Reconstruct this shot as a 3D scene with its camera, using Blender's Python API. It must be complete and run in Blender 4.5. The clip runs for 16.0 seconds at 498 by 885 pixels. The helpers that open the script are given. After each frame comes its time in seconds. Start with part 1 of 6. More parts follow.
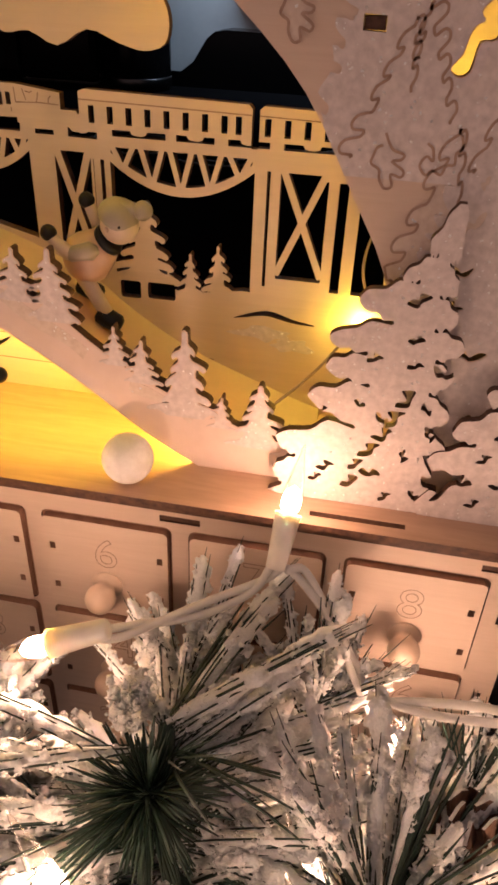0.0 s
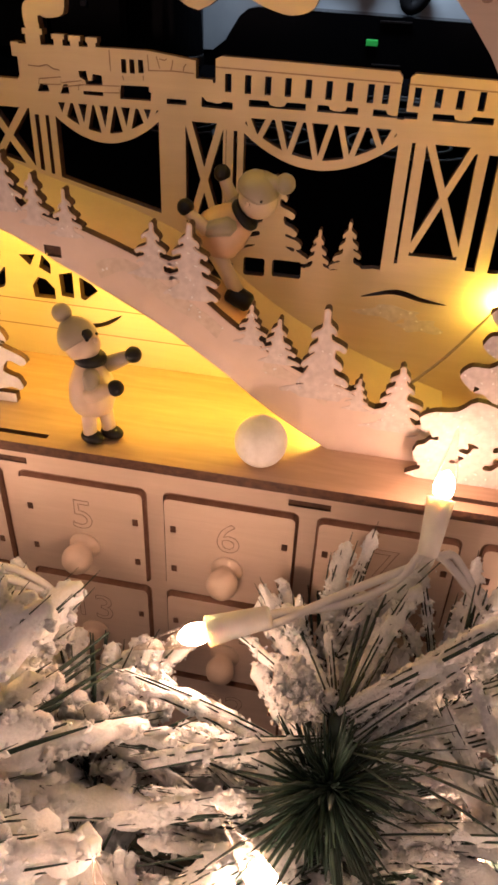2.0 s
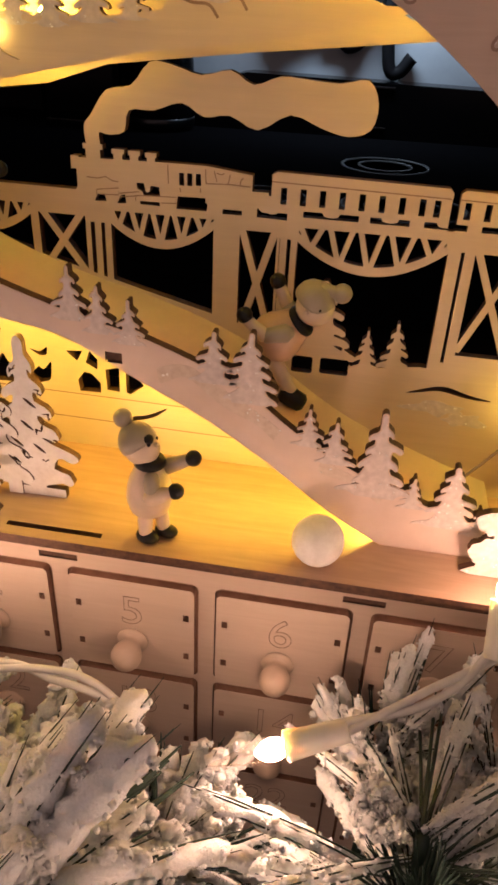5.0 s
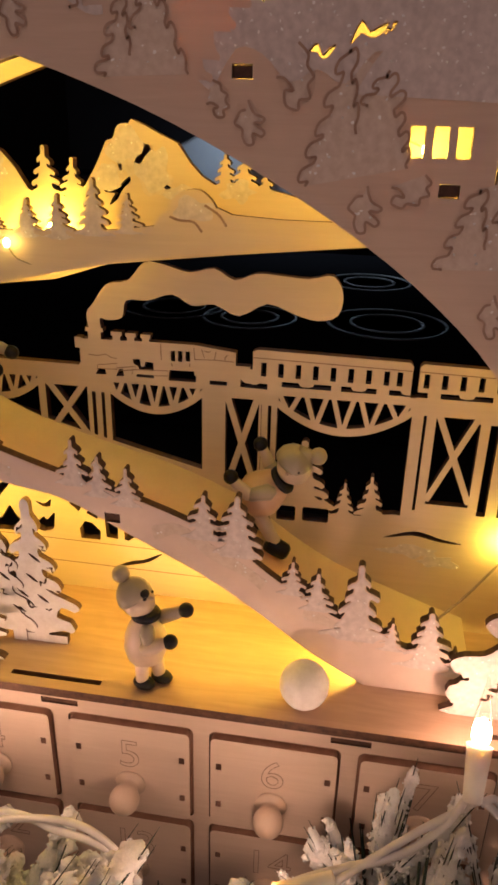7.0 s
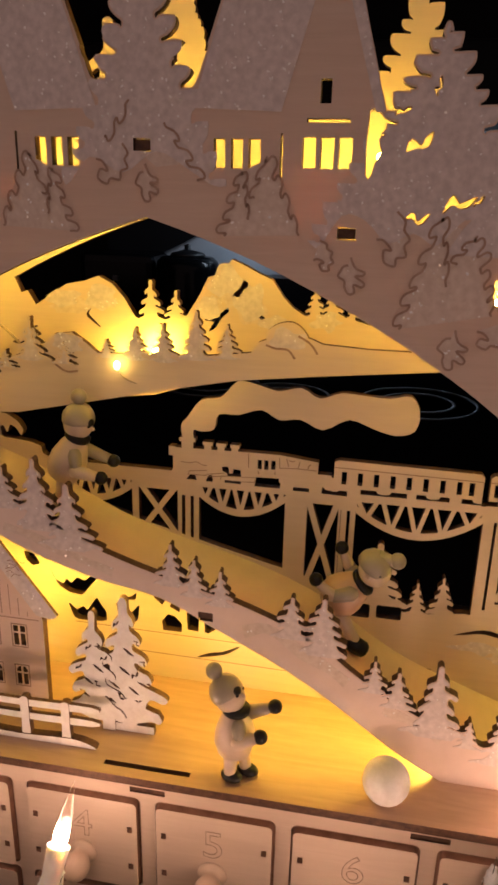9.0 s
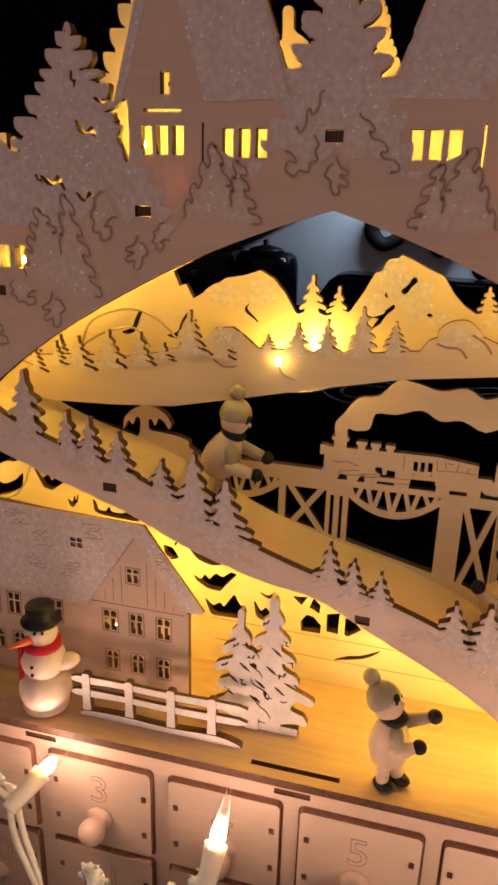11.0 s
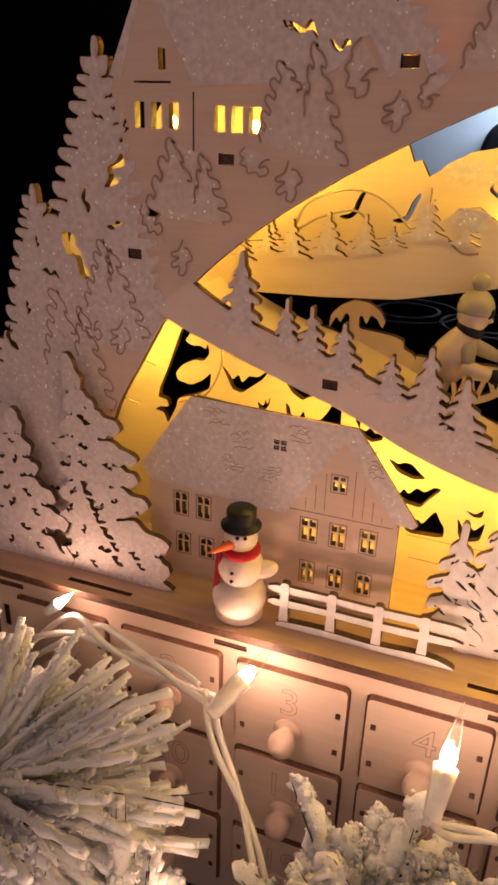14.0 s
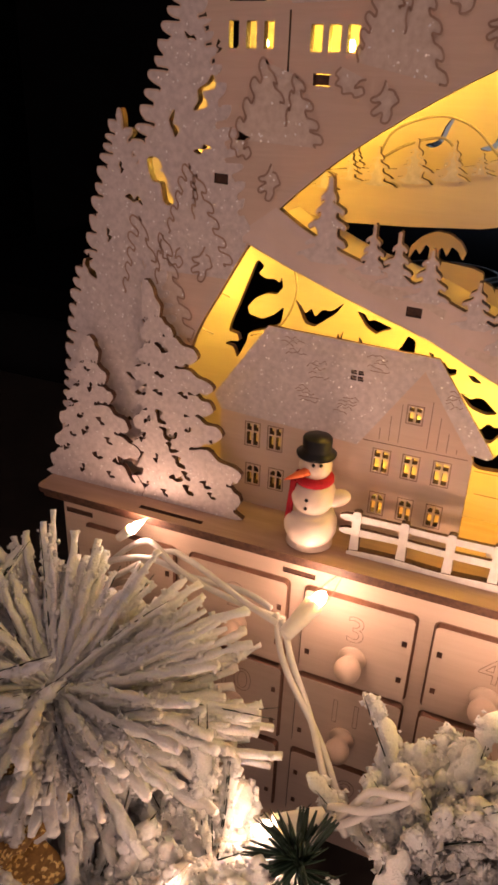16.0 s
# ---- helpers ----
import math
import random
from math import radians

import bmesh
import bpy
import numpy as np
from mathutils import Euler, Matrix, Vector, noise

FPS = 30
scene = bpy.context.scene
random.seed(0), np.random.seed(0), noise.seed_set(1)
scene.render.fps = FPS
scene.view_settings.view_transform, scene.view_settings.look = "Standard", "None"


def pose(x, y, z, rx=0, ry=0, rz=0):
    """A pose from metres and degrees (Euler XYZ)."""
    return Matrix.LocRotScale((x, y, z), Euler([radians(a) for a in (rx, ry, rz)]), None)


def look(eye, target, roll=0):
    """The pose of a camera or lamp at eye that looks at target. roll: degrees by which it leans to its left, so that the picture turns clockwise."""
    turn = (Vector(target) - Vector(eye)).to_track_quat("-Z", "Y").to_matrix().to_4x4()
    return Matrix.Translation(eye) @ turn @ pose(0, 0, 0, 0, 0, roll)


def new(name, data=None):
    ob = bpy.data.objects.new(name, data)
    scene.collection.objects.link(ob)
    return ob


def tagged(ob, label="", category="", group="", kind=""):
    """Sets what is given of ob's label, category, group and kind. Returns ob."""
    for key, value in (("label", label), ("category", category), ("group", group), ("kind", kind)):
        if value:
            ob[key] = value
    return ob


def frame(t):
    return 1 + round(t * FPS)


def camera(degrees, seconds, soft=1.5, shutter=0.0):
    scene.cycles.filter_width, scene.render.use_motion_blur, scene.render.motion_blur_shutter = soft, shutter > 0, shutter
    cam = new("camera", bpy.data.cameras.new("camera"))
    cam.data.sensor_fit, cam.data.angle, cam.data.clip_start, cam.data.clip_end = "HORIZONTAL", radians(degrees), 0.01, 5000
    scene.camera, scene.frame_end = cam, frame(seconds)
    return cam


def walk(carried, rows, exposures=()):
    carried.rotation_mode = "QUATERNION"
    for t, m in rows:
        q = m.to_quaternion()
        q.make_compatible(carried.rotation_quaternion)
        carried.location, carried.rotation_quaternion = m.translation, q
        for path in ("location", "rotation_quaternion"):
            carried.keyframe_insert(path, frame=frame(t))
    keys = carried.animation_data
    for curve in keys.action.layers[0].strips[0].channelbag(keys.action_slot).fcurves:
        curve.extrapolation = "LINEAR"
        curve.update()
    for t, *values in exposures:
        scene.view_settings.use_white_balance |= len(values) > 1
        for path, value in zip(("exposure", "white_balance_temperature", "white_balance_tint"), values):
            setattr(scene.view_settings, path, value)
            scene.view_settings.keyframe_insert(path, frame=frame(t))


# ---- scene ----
from mathutils import geometry

# CENTRED: x = 0 is the middle of the arch, z = 0.170 the top of its deck
cam = camera(37.89, 16.0, soft=3.0)
PATH = [
    (0, (0.18008, -0.00033, 0.33387), (0.04619, 0.82329, -0.21724), 2.819),
    (0.5, (0.17118, -0.00127, 0.33150), (0.03585, 0.81808, -0.22560), 2.799),
    (1, (0.15918, -0.00364, 0.33211), (0.01615, 0.81173, -0.22889), 2.592),
    (1.5, (0.14462, -0.00395, 0.32986), (0.00078, 0.80791, -0.23600), 2.510),
    (2, (0.13454, -0.00309, 0.32720), (-0.01006, 0.80623, -0.24208), 2.550),
    (2.5, (0.12450, -0.00009, 0.32716), (-0.01409, 0.80757, -0.24596), 2.750),
    (3, (0.11881, 0.00198, 0.33228), (-0.01179, 0.81058, -0.24140), 3.052),
    (3.5, (0.11113, 0.00225, 0.33499), (-0.01488, 0.81500, -0.23383), 3.183),
    (4, (0.10238, 0.00175, 0.33727), (-0.02139, 0.82099, -0.22267), 3.290),
    (6.5, (0.10998, -0.00675, 0.36885), (-0.02274, 0.88493, -0.06391), 1.756),
    (7, (0.11043, -0.01041, 0.37808), (-0.02724, 0.89301, -0.02797), 1.460),
    (7.5, (0.11265, -0.01272, 0.38473), (-0.03247, 0.90064, 0.00432), 1.207),
    (8, (0.10743, -0.02087, 0.39520), (-0.04237, 0.90224, 0.04105), 1.230),
    (8.5, (0.09407, -0.02638, 0.40001), (-0.06687, 0.90253, 0.06652), 1.326),
    (8.7, (0.09024, -0.02979, 0.40294), (-0.07271, 0.90159, 0.07738), 1.384),
    (10.8, (0.04338, -0.03506, 0.40355), (-0.18561, 0.88109, 0.07458), 1.496),
    (11, (0.04036, -0.03536, 0.40139), (-0.19899, 0.87703, 0.06934), 1.505),
    (11.5, (0.02621, -0.03777, 0.39864), (-0.22687, 0.86646, 0.05464), 1.612),
    (12, (0.01605, -0.03832, 0.39346), (-0.25380, 0.85572, 0.03586), 1.652),
    (12.5, (0.00373, -0.03568, 0.38601), (-0.28079, 0.84718, 0.01237), 1.652),
    (13, (-0.00463, -0.03385, 0.37959), (-0.30115, 0.83925, -0.00741), 1.654),
    (13.5, (-0.01424, -0.03421, 0.37587), (-0.32376, 0.82830, -0.02447), 1.609),
    (14, (-0.02439, -0.03797, 0.37425), (-0.34030, 0.81813, -0.03475), 1.721),
    (14.5, (-0.03074, -0.04085, 0.37210), (-0.35092, 0.80879, -0.04695), 1.891),
    (15, (-0.03870, -0.04671, 0.36790), (-0.35875, 0.79972, -0.05769), 2.115),
    (15.5, (-0.04014, -0.05057, 0.36576), (-0.36537, 0.78745, -0.07235), 2.228),
    (16, (-0.04293, -0.05812, 0.35858), (-0.37456, 0.77356, -0.08676), 2.402),
]
walk(cam, [(t, look(eye, target, roll)) for t, eye, target, roll in PATH],
     exposures=[(0.0, 0.36, 6380, 12), (2.0, 0.22, 6280, 12), (4.0, 0.13, 6180, 11), (6.5, 0.04, 6160, 11), (8.5, 0.04, 6180, 11), (11.0, 0.15, 6250, 13), (13.0, 0.28, 6310, 15), (16.0, 0.48, 6310, 14)])

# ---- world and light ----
# Even warm fill in place of room light; enters by the open south side
world = bpy.data.worlds.new("warm_room_fill")
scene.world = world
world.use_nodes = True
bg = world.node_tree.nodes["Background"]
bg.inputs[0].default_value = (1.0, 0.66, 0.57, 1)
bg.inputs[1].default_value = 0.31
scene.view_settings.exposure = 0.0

MM = 0.001
DECK = 170.0          # top of the deck, mm
FRONT = 223.5         # front face of the arch board
BACK = 266.5          # front face of the back board
TABLE = -20.0


# ---- materials ----
def shader(name):
    m = bpy.data.materials.new(name)
    m.use_nodes = True
    nt = m.node_tree
    return m, nt, nt.nodes["Principled BSDF"]


def node(nt, kind, **values):
    n = nt.nodes.new(kind)
    for key, value in values.items():
        n.inputs[key].default_value = value
    return n


def coords(nt, scale=(1, 1, 1)):
    tc, mp = nt.nodes.new("ShaderNodeTexCoord"), nt.nodes.new("ShaderNodeMapping")
    mp.inputs["Scale"].default_value = scale
    nt.links.new(tc.outputs["Object"], mp.inputs[0])
    return mp.outputs[0]


def ramp(nt, fac, stops):
    r = nt.nodes.new("ShaderNodeValToRGB")
    e = r.color_ramp.elements
    while len(e) < len(stops):
        e.new(0.5)
    for k, (at, c) in zip(e, stops):
        k.position, k.color = at, (*c, 1)
    nt.links.new(fac, r.inputs[0])
    return r.outputs[0]


def bump(nt, bsdf, height, strength, distance):
    b = node(nt, "ShaderNodeBump", Strength=strength, Distance=distance)
    nt.links.new(height, b.inputs["Height"])
    nt.links.new(b.outputs[0], bsdf.inputs["Normal"])
    return b


def plywood(name, light, dark, rough=0.55, grain=(18, 60, 260), glow=0.0, tint=(1.0, 0.40, 0.17)):
    """Rotary-cut veneer: long soft grain with fine fibres and faint blotches."""
    m, nt, p = shader(name)
    n1 = node(nt, "ShaderNodeTexNoise", Scale=1.0, Detail=6.0, Roughness=0.6, Distortion=1.2)
    nt.links.new(coords(nt, grain), n1.inputs[0])
    n2 = node(nt, "ShaderNodeTexNoise", Scale=1.0, Detail=3.0)
    nt.links.new(coords(nt, (90, 400, 2600)), n2.inputs[0])
    mix = nt.nodes.new("ShaderNodeMath")
    mix.operation = "MULTIPLY_ADD"
    mix.inputs[1].default_value = 0.35
    nt.links.new(n2.outputs[0], mix.inputs[0])
    nt.links.new(n1.outputs[0], mix.inputs[2])
    nt.links.new(ramp(nt, mix.outputs[0], [(0.40, dark), (0.85, light)]), p.inputs["Base Color"])
    p.inputs["Roughness"].default_value = rough
    bump(nt, p, n2.outputs[0], 0.15, 0.0002)
    if glow:
        tr = nt.nodes.new("ShaderNodeBsdfTranslucent")
        tr.inputs[0].default_value = (*tint, 1)
        mx = nt.nodes.new("ShaderNodeMixShader")
        mx.inputs[0].default_value = glow
        nt.links.new(p.outputs[0], mx.inputs[1])
        nt.links.new(tr.outputs[0], mx.inputs[2])
        nt.links.new(mx.outputs[0], nt.nodes["Material Output"].inputs[0])
    return m


def speckled(name, light, dark, scale, rough, metal=0.0, relief=0.3, depth=0.0003):
    m, nt, p = shader(name)
    n = node(nt, "ShaderNodeTexNoise", Scale=scale, Detail=5.0, Roughness=0.65)
    nt.links.new(coords(nt), n.inputs[0])
    nt.links.new(ramp(nt, n.outputs[0], [(0.3, dark), (0.7, light)]), p.inputs["Base Color"])
    p.inputs["Roughness"].default_value, p.inputs["Metallic"].default_value = rough, metal
    bump(nt, p, n.outputs[0], relief, depth)
    return m


def glitter(name, base, dark, flake, size=900.0, share=0.86):
    """Rough ground with tiny mirror flakes that lean every way."""
    m, nt, p = shader(name)
    v = node(nt, "ShaderNodeTexVoronoi", Scale=size)
    nt.links.new(coords(nt), v.inputs[0])
    n = node(nt, "ShaderNodeTexNoise", Scale=420.0, Detail=4.0)
    nt.links.new(coords(nt), n.inputs[0])
    sep = nt.nodes.new("ShaderNodeSeparateColor")
    nt.links.new(v.outputs["Color"], sep.inputs[0])
    is_flake = nt.nodes.new("ShaderNodeMath")
    is_flake.operation = "GREATER_THAN"
    is_flake.inputs[1].default_value = share
    nt.links.new(sep.outputs[0], is_flake.inputs[0])
    col = nt.nodes.new("ShaderNodeMix")
    col.data_type = "RGBA"
    nt.links.new(is_flake.outputs[0], col.inputs[0])
    nt.links.new(ramp(nt, n.outputs[0], [(0.3, dark), (0.7, base)]), col.inputs[6])
    col.inputs[7].default_value = (*flake, 1)
    nt.links.new(col.outputs[2], p.inputs["Base Color"])
    p.inputs["Specular IOR Level"].default_value = 0.8
    r = nt.nodes.new("ShaderNodeMapRange")
    r.inputs[3].default_value, r.inputs[4].default_value = 0.7, 0.12
    nt.links.new(is_flake.outputs[0], r.inputs[0])
    nt.links.new(r.outputs[0], p.inputs["Roughness"])
    b = bump(nt, p, n.outputs[0], 0.45, 0.0004)
    lean = nt.nodes.new("ShaderNodeVectorMath")
    lean.operation = "MULTIPLY_ADD"
    nt.links.new(v.outputs["Color"], lean.inputs[0])
    lean.inputs[1].default_value = (0.9, 0.9, 0.9)
    shift = nt.nodes.new("ShaderNodeVectorMath")
    shift.operation = "ADD"
    shift.inputs[1].default_value = (-0.45, -0.45, -0.45)
    nt.links.new(b.outputs[0], shift.inputs[0])
    nt.links.new(shift.outputs[0], lean.inputs[2])
    unit = nt.nodes.new("ShaderNodeVectorMath")
    unit.operation = "NORMALIZE"
    nt.links.new(lean.outputs[0], unit.inputs[0])
    pick = nt.nodes.new("ShaderNodeMix")
    pick.data_type = "VECTOR"
    nt.links.new(is_flake.outputs[0], pick.inputs[0])
    nt.links.new(b.outputs[0], pick.inputs[4])
    nt.links.new(unit.outputs[0], pick.inputs[5])
    nt.links.new(pick.outputs[1], p.inputs["Normal"])
    return m


def plain(name, colour, rough, metal=0.0, coat=0.0):
    m, nt, p = shader(name)
    n = node(nt, "ShaderNodeTexNoise", Scale=160.0, Detail=4.0)
    nt.links.new(coords(nt), n.inputs[0])
    c = colour
    nt.links.new(ramp(nt, n.outputs[0], [(0.3, tuple(v * 0.86 for v in c)), (0.7, c)]), p.inputs["Base Color"])
    p.inputs["Roughness"].default_value, p.inputs["Metallic"].default_value = rough, metal
    p.inputs["Coat Weight"].default_value = coat
    p.inputs["Coat Roughness"].default_value = 0.15
    return m


def glowing(name, colour, strength):
    m, nt, p = shader(name)
    p.inputs["Base Color"].default_value = (*colour, 1)
    p.inputs["Emission Color"].default_value = (*colour, 1)
    p.inputs["Emission Strength"].default_value = strength
    return m


PLY = plywood("birch_plywood", (0.67, 0.54, 0.43), (0.61, 0.48, 0.37), glow=0.065)
PLY_BACK = plywood("birch_plywood_back", (0.68, 0.55, 0.40), (0.635, 0.505, 0.36))
PLY_SHELF = plywood("slope_plywood", (0.66, 0.54, 0.38), (0.61, 0.49, 0.34), glow=0.09, tint=(1.0, 0.50, 0.12))
# Darker, redder than the boards: shade by the house is in the colour
PLY_DECK = plywood("shade_toned_deck", (0.47, 0.31, 0.22), (0.36, 0.23, 0.16), grain=(14, 160, 160))
BURNT = speckled("laser_burnt_edge", (0.12, 0.055, 0.028), (0.035, 0.014, 0.008), 300.0, 0.7)
SCORCHED = speckled("scorched_line", (0.47, 0.33, 0.25), (0.29, 0.18, 0.13), 200.0, 0.8)
ENGRAVED = speckled("engraved_line", (0.40, 0.27, 0.20), (0.22, 0.13, 0.09), 260.0, 0.8)
GLITTER = glitter("glitter_snow", (0.71, 0.63, 0.59), (0.55, 0.48, 0.45), (0.95, 0.93, 0.9), 1500.0, 0.985)
DUSTED = glitter("snow_dusted_plywood", (0.70, 0.595, 0.505), (0.59, 0.475, 0.385), (0.95, 0.93, 0.9), 1300.0, 0.985)
WHITE = speckled("white_paint", (0.82, 0.80, 0.76), (0.66, 0.63, 0.58), 220.0, 0.45)
GLOSS_WOOD = plain("lacquered_wood", (0.60, 0.47, 0.35), 0.4, coat=0.25)
SLOPE_PALE = speckled("pale_plywood", (0.74, 0.61, 0.53), (0.65, 0.52, 0.44), 45.0, 0.6)
SNOW_WOOD = speckled("white_washed_wood", (0.74, 0.62, 0.52), (0.64, 0.52, 0.43), 60.0, 0.5)
BLACK = plain("black_lacquer", (0.006, 0.006, 0.007), 0.42, coat=0.05)
BLACK.node_tree.nodes["Principled BSDF"].inputs["Specular IOR Level"].default_value = 0.25
STAINED = speckled("scorched_plywood", (0.30, 0.16, 0.10), (0.18, 0.09, 0.055), 120.0, 0.7)
RED = speckled("red_felt", (0.46, 0.005, 0.02), (0.28, 0.003, 0.012), 800.0, 0.9)
ORANGE = plain("orange_paint", (0.72, 0.13, 0.03), 0.45)
CABLE = plain("white_cable", (0.72, 0.70, 0.66), 0.35)
SOCKET = plain("white_socket", (0.80, 0.77, 0.70), 0.35)
soft = SOCKET.node_tree.nodes["Principled BSDF"]
soft.inputs["Subsurface Weight"].default_value, soft.inputs["Subsurface Scale"].default_value = 0.6, 0.004
soft.inputs["Subsurface Radius"].default_value = (1.0, 0.85, 0.7)
FLOCK = speckled("snow_flock", (0.93, 0.93, 0.91), (0.78, 0.79, 0.77), 1100.0, 0.95, relief=1.0, depth=0.0009)
soft = FLOCK.node_tree.nodes["Principled BSDF"]
soft.inputs["Subsurface Weight"].default_value, soft.inputs["Subsurface Scale"].default_value = 0.45, 0.004
soft.inputs["Subsurface Radius"].default_value = (1.0, 0.85, 0.7)
NEEDLE = speckled("green_needle", (0.022, 0.052, 0.034), (0.008, 0.022, 0.014), 200.0, 0.5)
# Near-black: the room's darkness is put into this colour; also letters and hood
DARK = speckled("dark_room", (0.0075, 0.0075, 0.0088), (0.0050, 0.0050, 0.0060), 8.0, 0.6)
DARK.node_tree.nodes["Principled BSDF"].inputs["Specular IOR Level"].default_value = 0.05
BULB_GLOW = glowing("bulb_filament", (1.0, 0.61, 0.43), 200.0)
BULB_SMALL = glowing("small_bulb_filament", (1.0, 0.61, 0.43), 155.0)
BULB_CLEAR = glowing("clear_bulb_filament", (1.0, 0.60, 0.41), 120.0)
BULB_BRIGHT = glowing("garland_bulb_filament", (1.0, 0.63, 0.44), 82.0)
BULB_TUCKED = glowing("tucked_bulb_filament", (1.0, 0.61, 0.43), 210.0)
LED_GLOW = glowing("led_chip", (1.0, 0.67, 0.08), 900.0)
LED_MID = glowing("led_chip_mid", (1.0, 0.67, 0.08), 480.0)
LED_DIM = glowing("led_chip_dim", (1.0, 0.67, 0.08), 240.0)
LED_LOW = glowing("led_chip_low", (1.0, 0.67, 0.09), 110.0)
LED_FAINT = glowing("led_chip_faint", (1.0, 0.67, 0.14), 34.0)
# Skier's body: pinkish wood with the reddish light on it mixed in
WARM_WOOD = plain("red_lit_wood", (0.52, 0.33, 0.22), 0.3, coat=0.4)
GREY_WOOD = plain("grey_stained_wood", (0.33, 0.28, 0.21), 0.3, coat=0.4)
PANEL = speckled("grey_panel", (0.30, 0.33, 0.36), (0.25, 0.28, 0.31), 12.0, 0.35)
GLASS_BLACK = plain("black_glass", (0.0025, 0.0025, 0.003), 0.16)
GLASS_BLACK.node_tree.nodes["Principled BSDF"].inputs["Specular IOR Level"].default_value = 0.07
STOVE_TOP = plain("stove_glass", (0.003, 0.003, 0.0035), 0.45)
STOVE_TOP.node_tree.nodes["Principled BSDF"].inputs["Specular IOR Level"].default_value = 0.0
STOVE_RING = plain("dull_ring", (0.007, 0.007, 0.008), 0.5)
STEEL = plain("dull_steel", (0.05, 0.05, 0.055), 0.3, metal=1.0)
GOLD = glitter("gold_glitter", (0.42, 0.24, 0.05), (0.20, 0.10, 0.02), (0.95, 0.70, 0.25), 900.0, 0.75)
CONE = speckled("cone_brown", (0.16, 0.085, 0.05), (0.06, 0.03, 0.02), 300.0, 0.8)
WIRE = plain("clear_wire", (0.55, 0.45, 0.30), 0.25, metal=0.4)
TABLETOP = speckled("dark_table", (0.03, 0.024, 0.02), (0.012, 0.010, 0.009), 30.0, 0.4)


def clear_glass(name):
    """Thin clear glass: lets light straight through, glossy at the rim."""
    m, nt, p = shader(name)
    nt.nodes.remove(p)
    thin = node(nt, "ShaderNodeBsdfTransparent", Color=(1.0, 0.96, 0.92, 1))
    gloss = node(nt, "ShaderNodeBsdfGlossy", Color=(1.0, 1.0, 1.0, 1), Roughness=0.04)
    rim = node(nt, "ShaderNodeFresnel", IOR=1.45)
    mix = nt.nodes.new("ShaderNodeMixShader")
    part_gloss = nt.nodes.new("ShaderNodeMath")
    part_gloss.operation, part_gloss.inputs[1].default_value = "MULTIPLY", 0.4
    nt.links.new(rim.outputs[0], part_gloss.inputs[0])
    nt.links.new(part_gloss.outputs[0], mix.inputs[0])
    nt.links.new(thin.outputs[0], mix.inputs[1])
    nt.links.new(gloss.outputs[0], mix.inputs[2])
    nt.links.new(mix.outputs[0], nt.nodes["Material Output"].inputs[0])
    return m


GLASS = clear_glass("clear_glass")


# ---- building helpers ----
def empty(name, x=0.0, y=0.0, z=0.0):
    ob = new(name)
    ob.location = (x * MM, y * MM, z * MM)
    return ob


def under(ob, parent):
    if parent is not None:
        ob.parent = parent
        ob.matrix_parent_inverse = Matrix.Translation(-parent.location)
    return ob


def from_bm(name, bm, mats, parent=None, label="", smooth=False):
    """One mesh object, built in mm."""
    bmesh.ops.scale(bm, vec=(MM, MM, MM), verts=bm.verts)
    me = bpy.data.meshes.new(name)
    bm.to_mesh(me)
    bm.free()
    for m in mats if isinstance(mats, (list, tuple)) else [mats]:
        me.materials.append(m)
    if smooth:
        me.polygons.foreach_set("use_smooth", [True] * len(me.polygons))
    return tagged(under(new(name, me), parent), label)


def from_lists(name, verts, faces, mats, parent=None, label="", indices=None, smooth=False):
    me = bpy.data.meshes.new(name)
    me.from_pydata([(v[0] * MM, v[1] * MM, v[2] * MM) for v in verts], [], faces)
    for m in mats if isinstance(mats, (list, tuple)) else [mats]:
        me.materials.append(m)
    if indices:
        me.polygons.foreach_set("material_index", indices)
    if smooth:
        me.polygons.foreach_set("use_smooth", [True] * len(me.polygons))
    me.update()
    return tagged(under(new(name, me), parent), label)


def ccw(loop):
    area = sum(a[0] * b[1] - b[0] * a[1] for a, b in zip(loop, loop[1:] + loop[:1]))
    return loop if area > 0 else loop[::-1]


def wound(loop, points):
    """Which of the points the loop goes round."""
    p = np.array(loop)
    box = np.all((points >= p.min(axis=0)) & (points <= p.max(axis=0)), axis=1)
    out, at = np.zeros(len(points), bool), np.nonzero(box)[0]
    if len(at):
        q, a, b = points[at][:, None], p[None], np.roll(p, -1, axis=0)[None]
        side = (b[..., 0] - a[..., 0]) * (q[..., 1] - a[..., 1]) - (q[..., 0] - a[..., 0]) * (b[..., 1] - a[..., 1])
        up, down = (a[..., 1] <= q[..., 1]) & (b[..., 1] > q[..., 1]) & (side > 0), (a[..., 1] > q[..., 1]) & (b[..., 1] <= q[..., 1]) & (side < 0)
        out[at] = (up.sum(axis=1) - down.sum(axis=1)) != 0
    return out


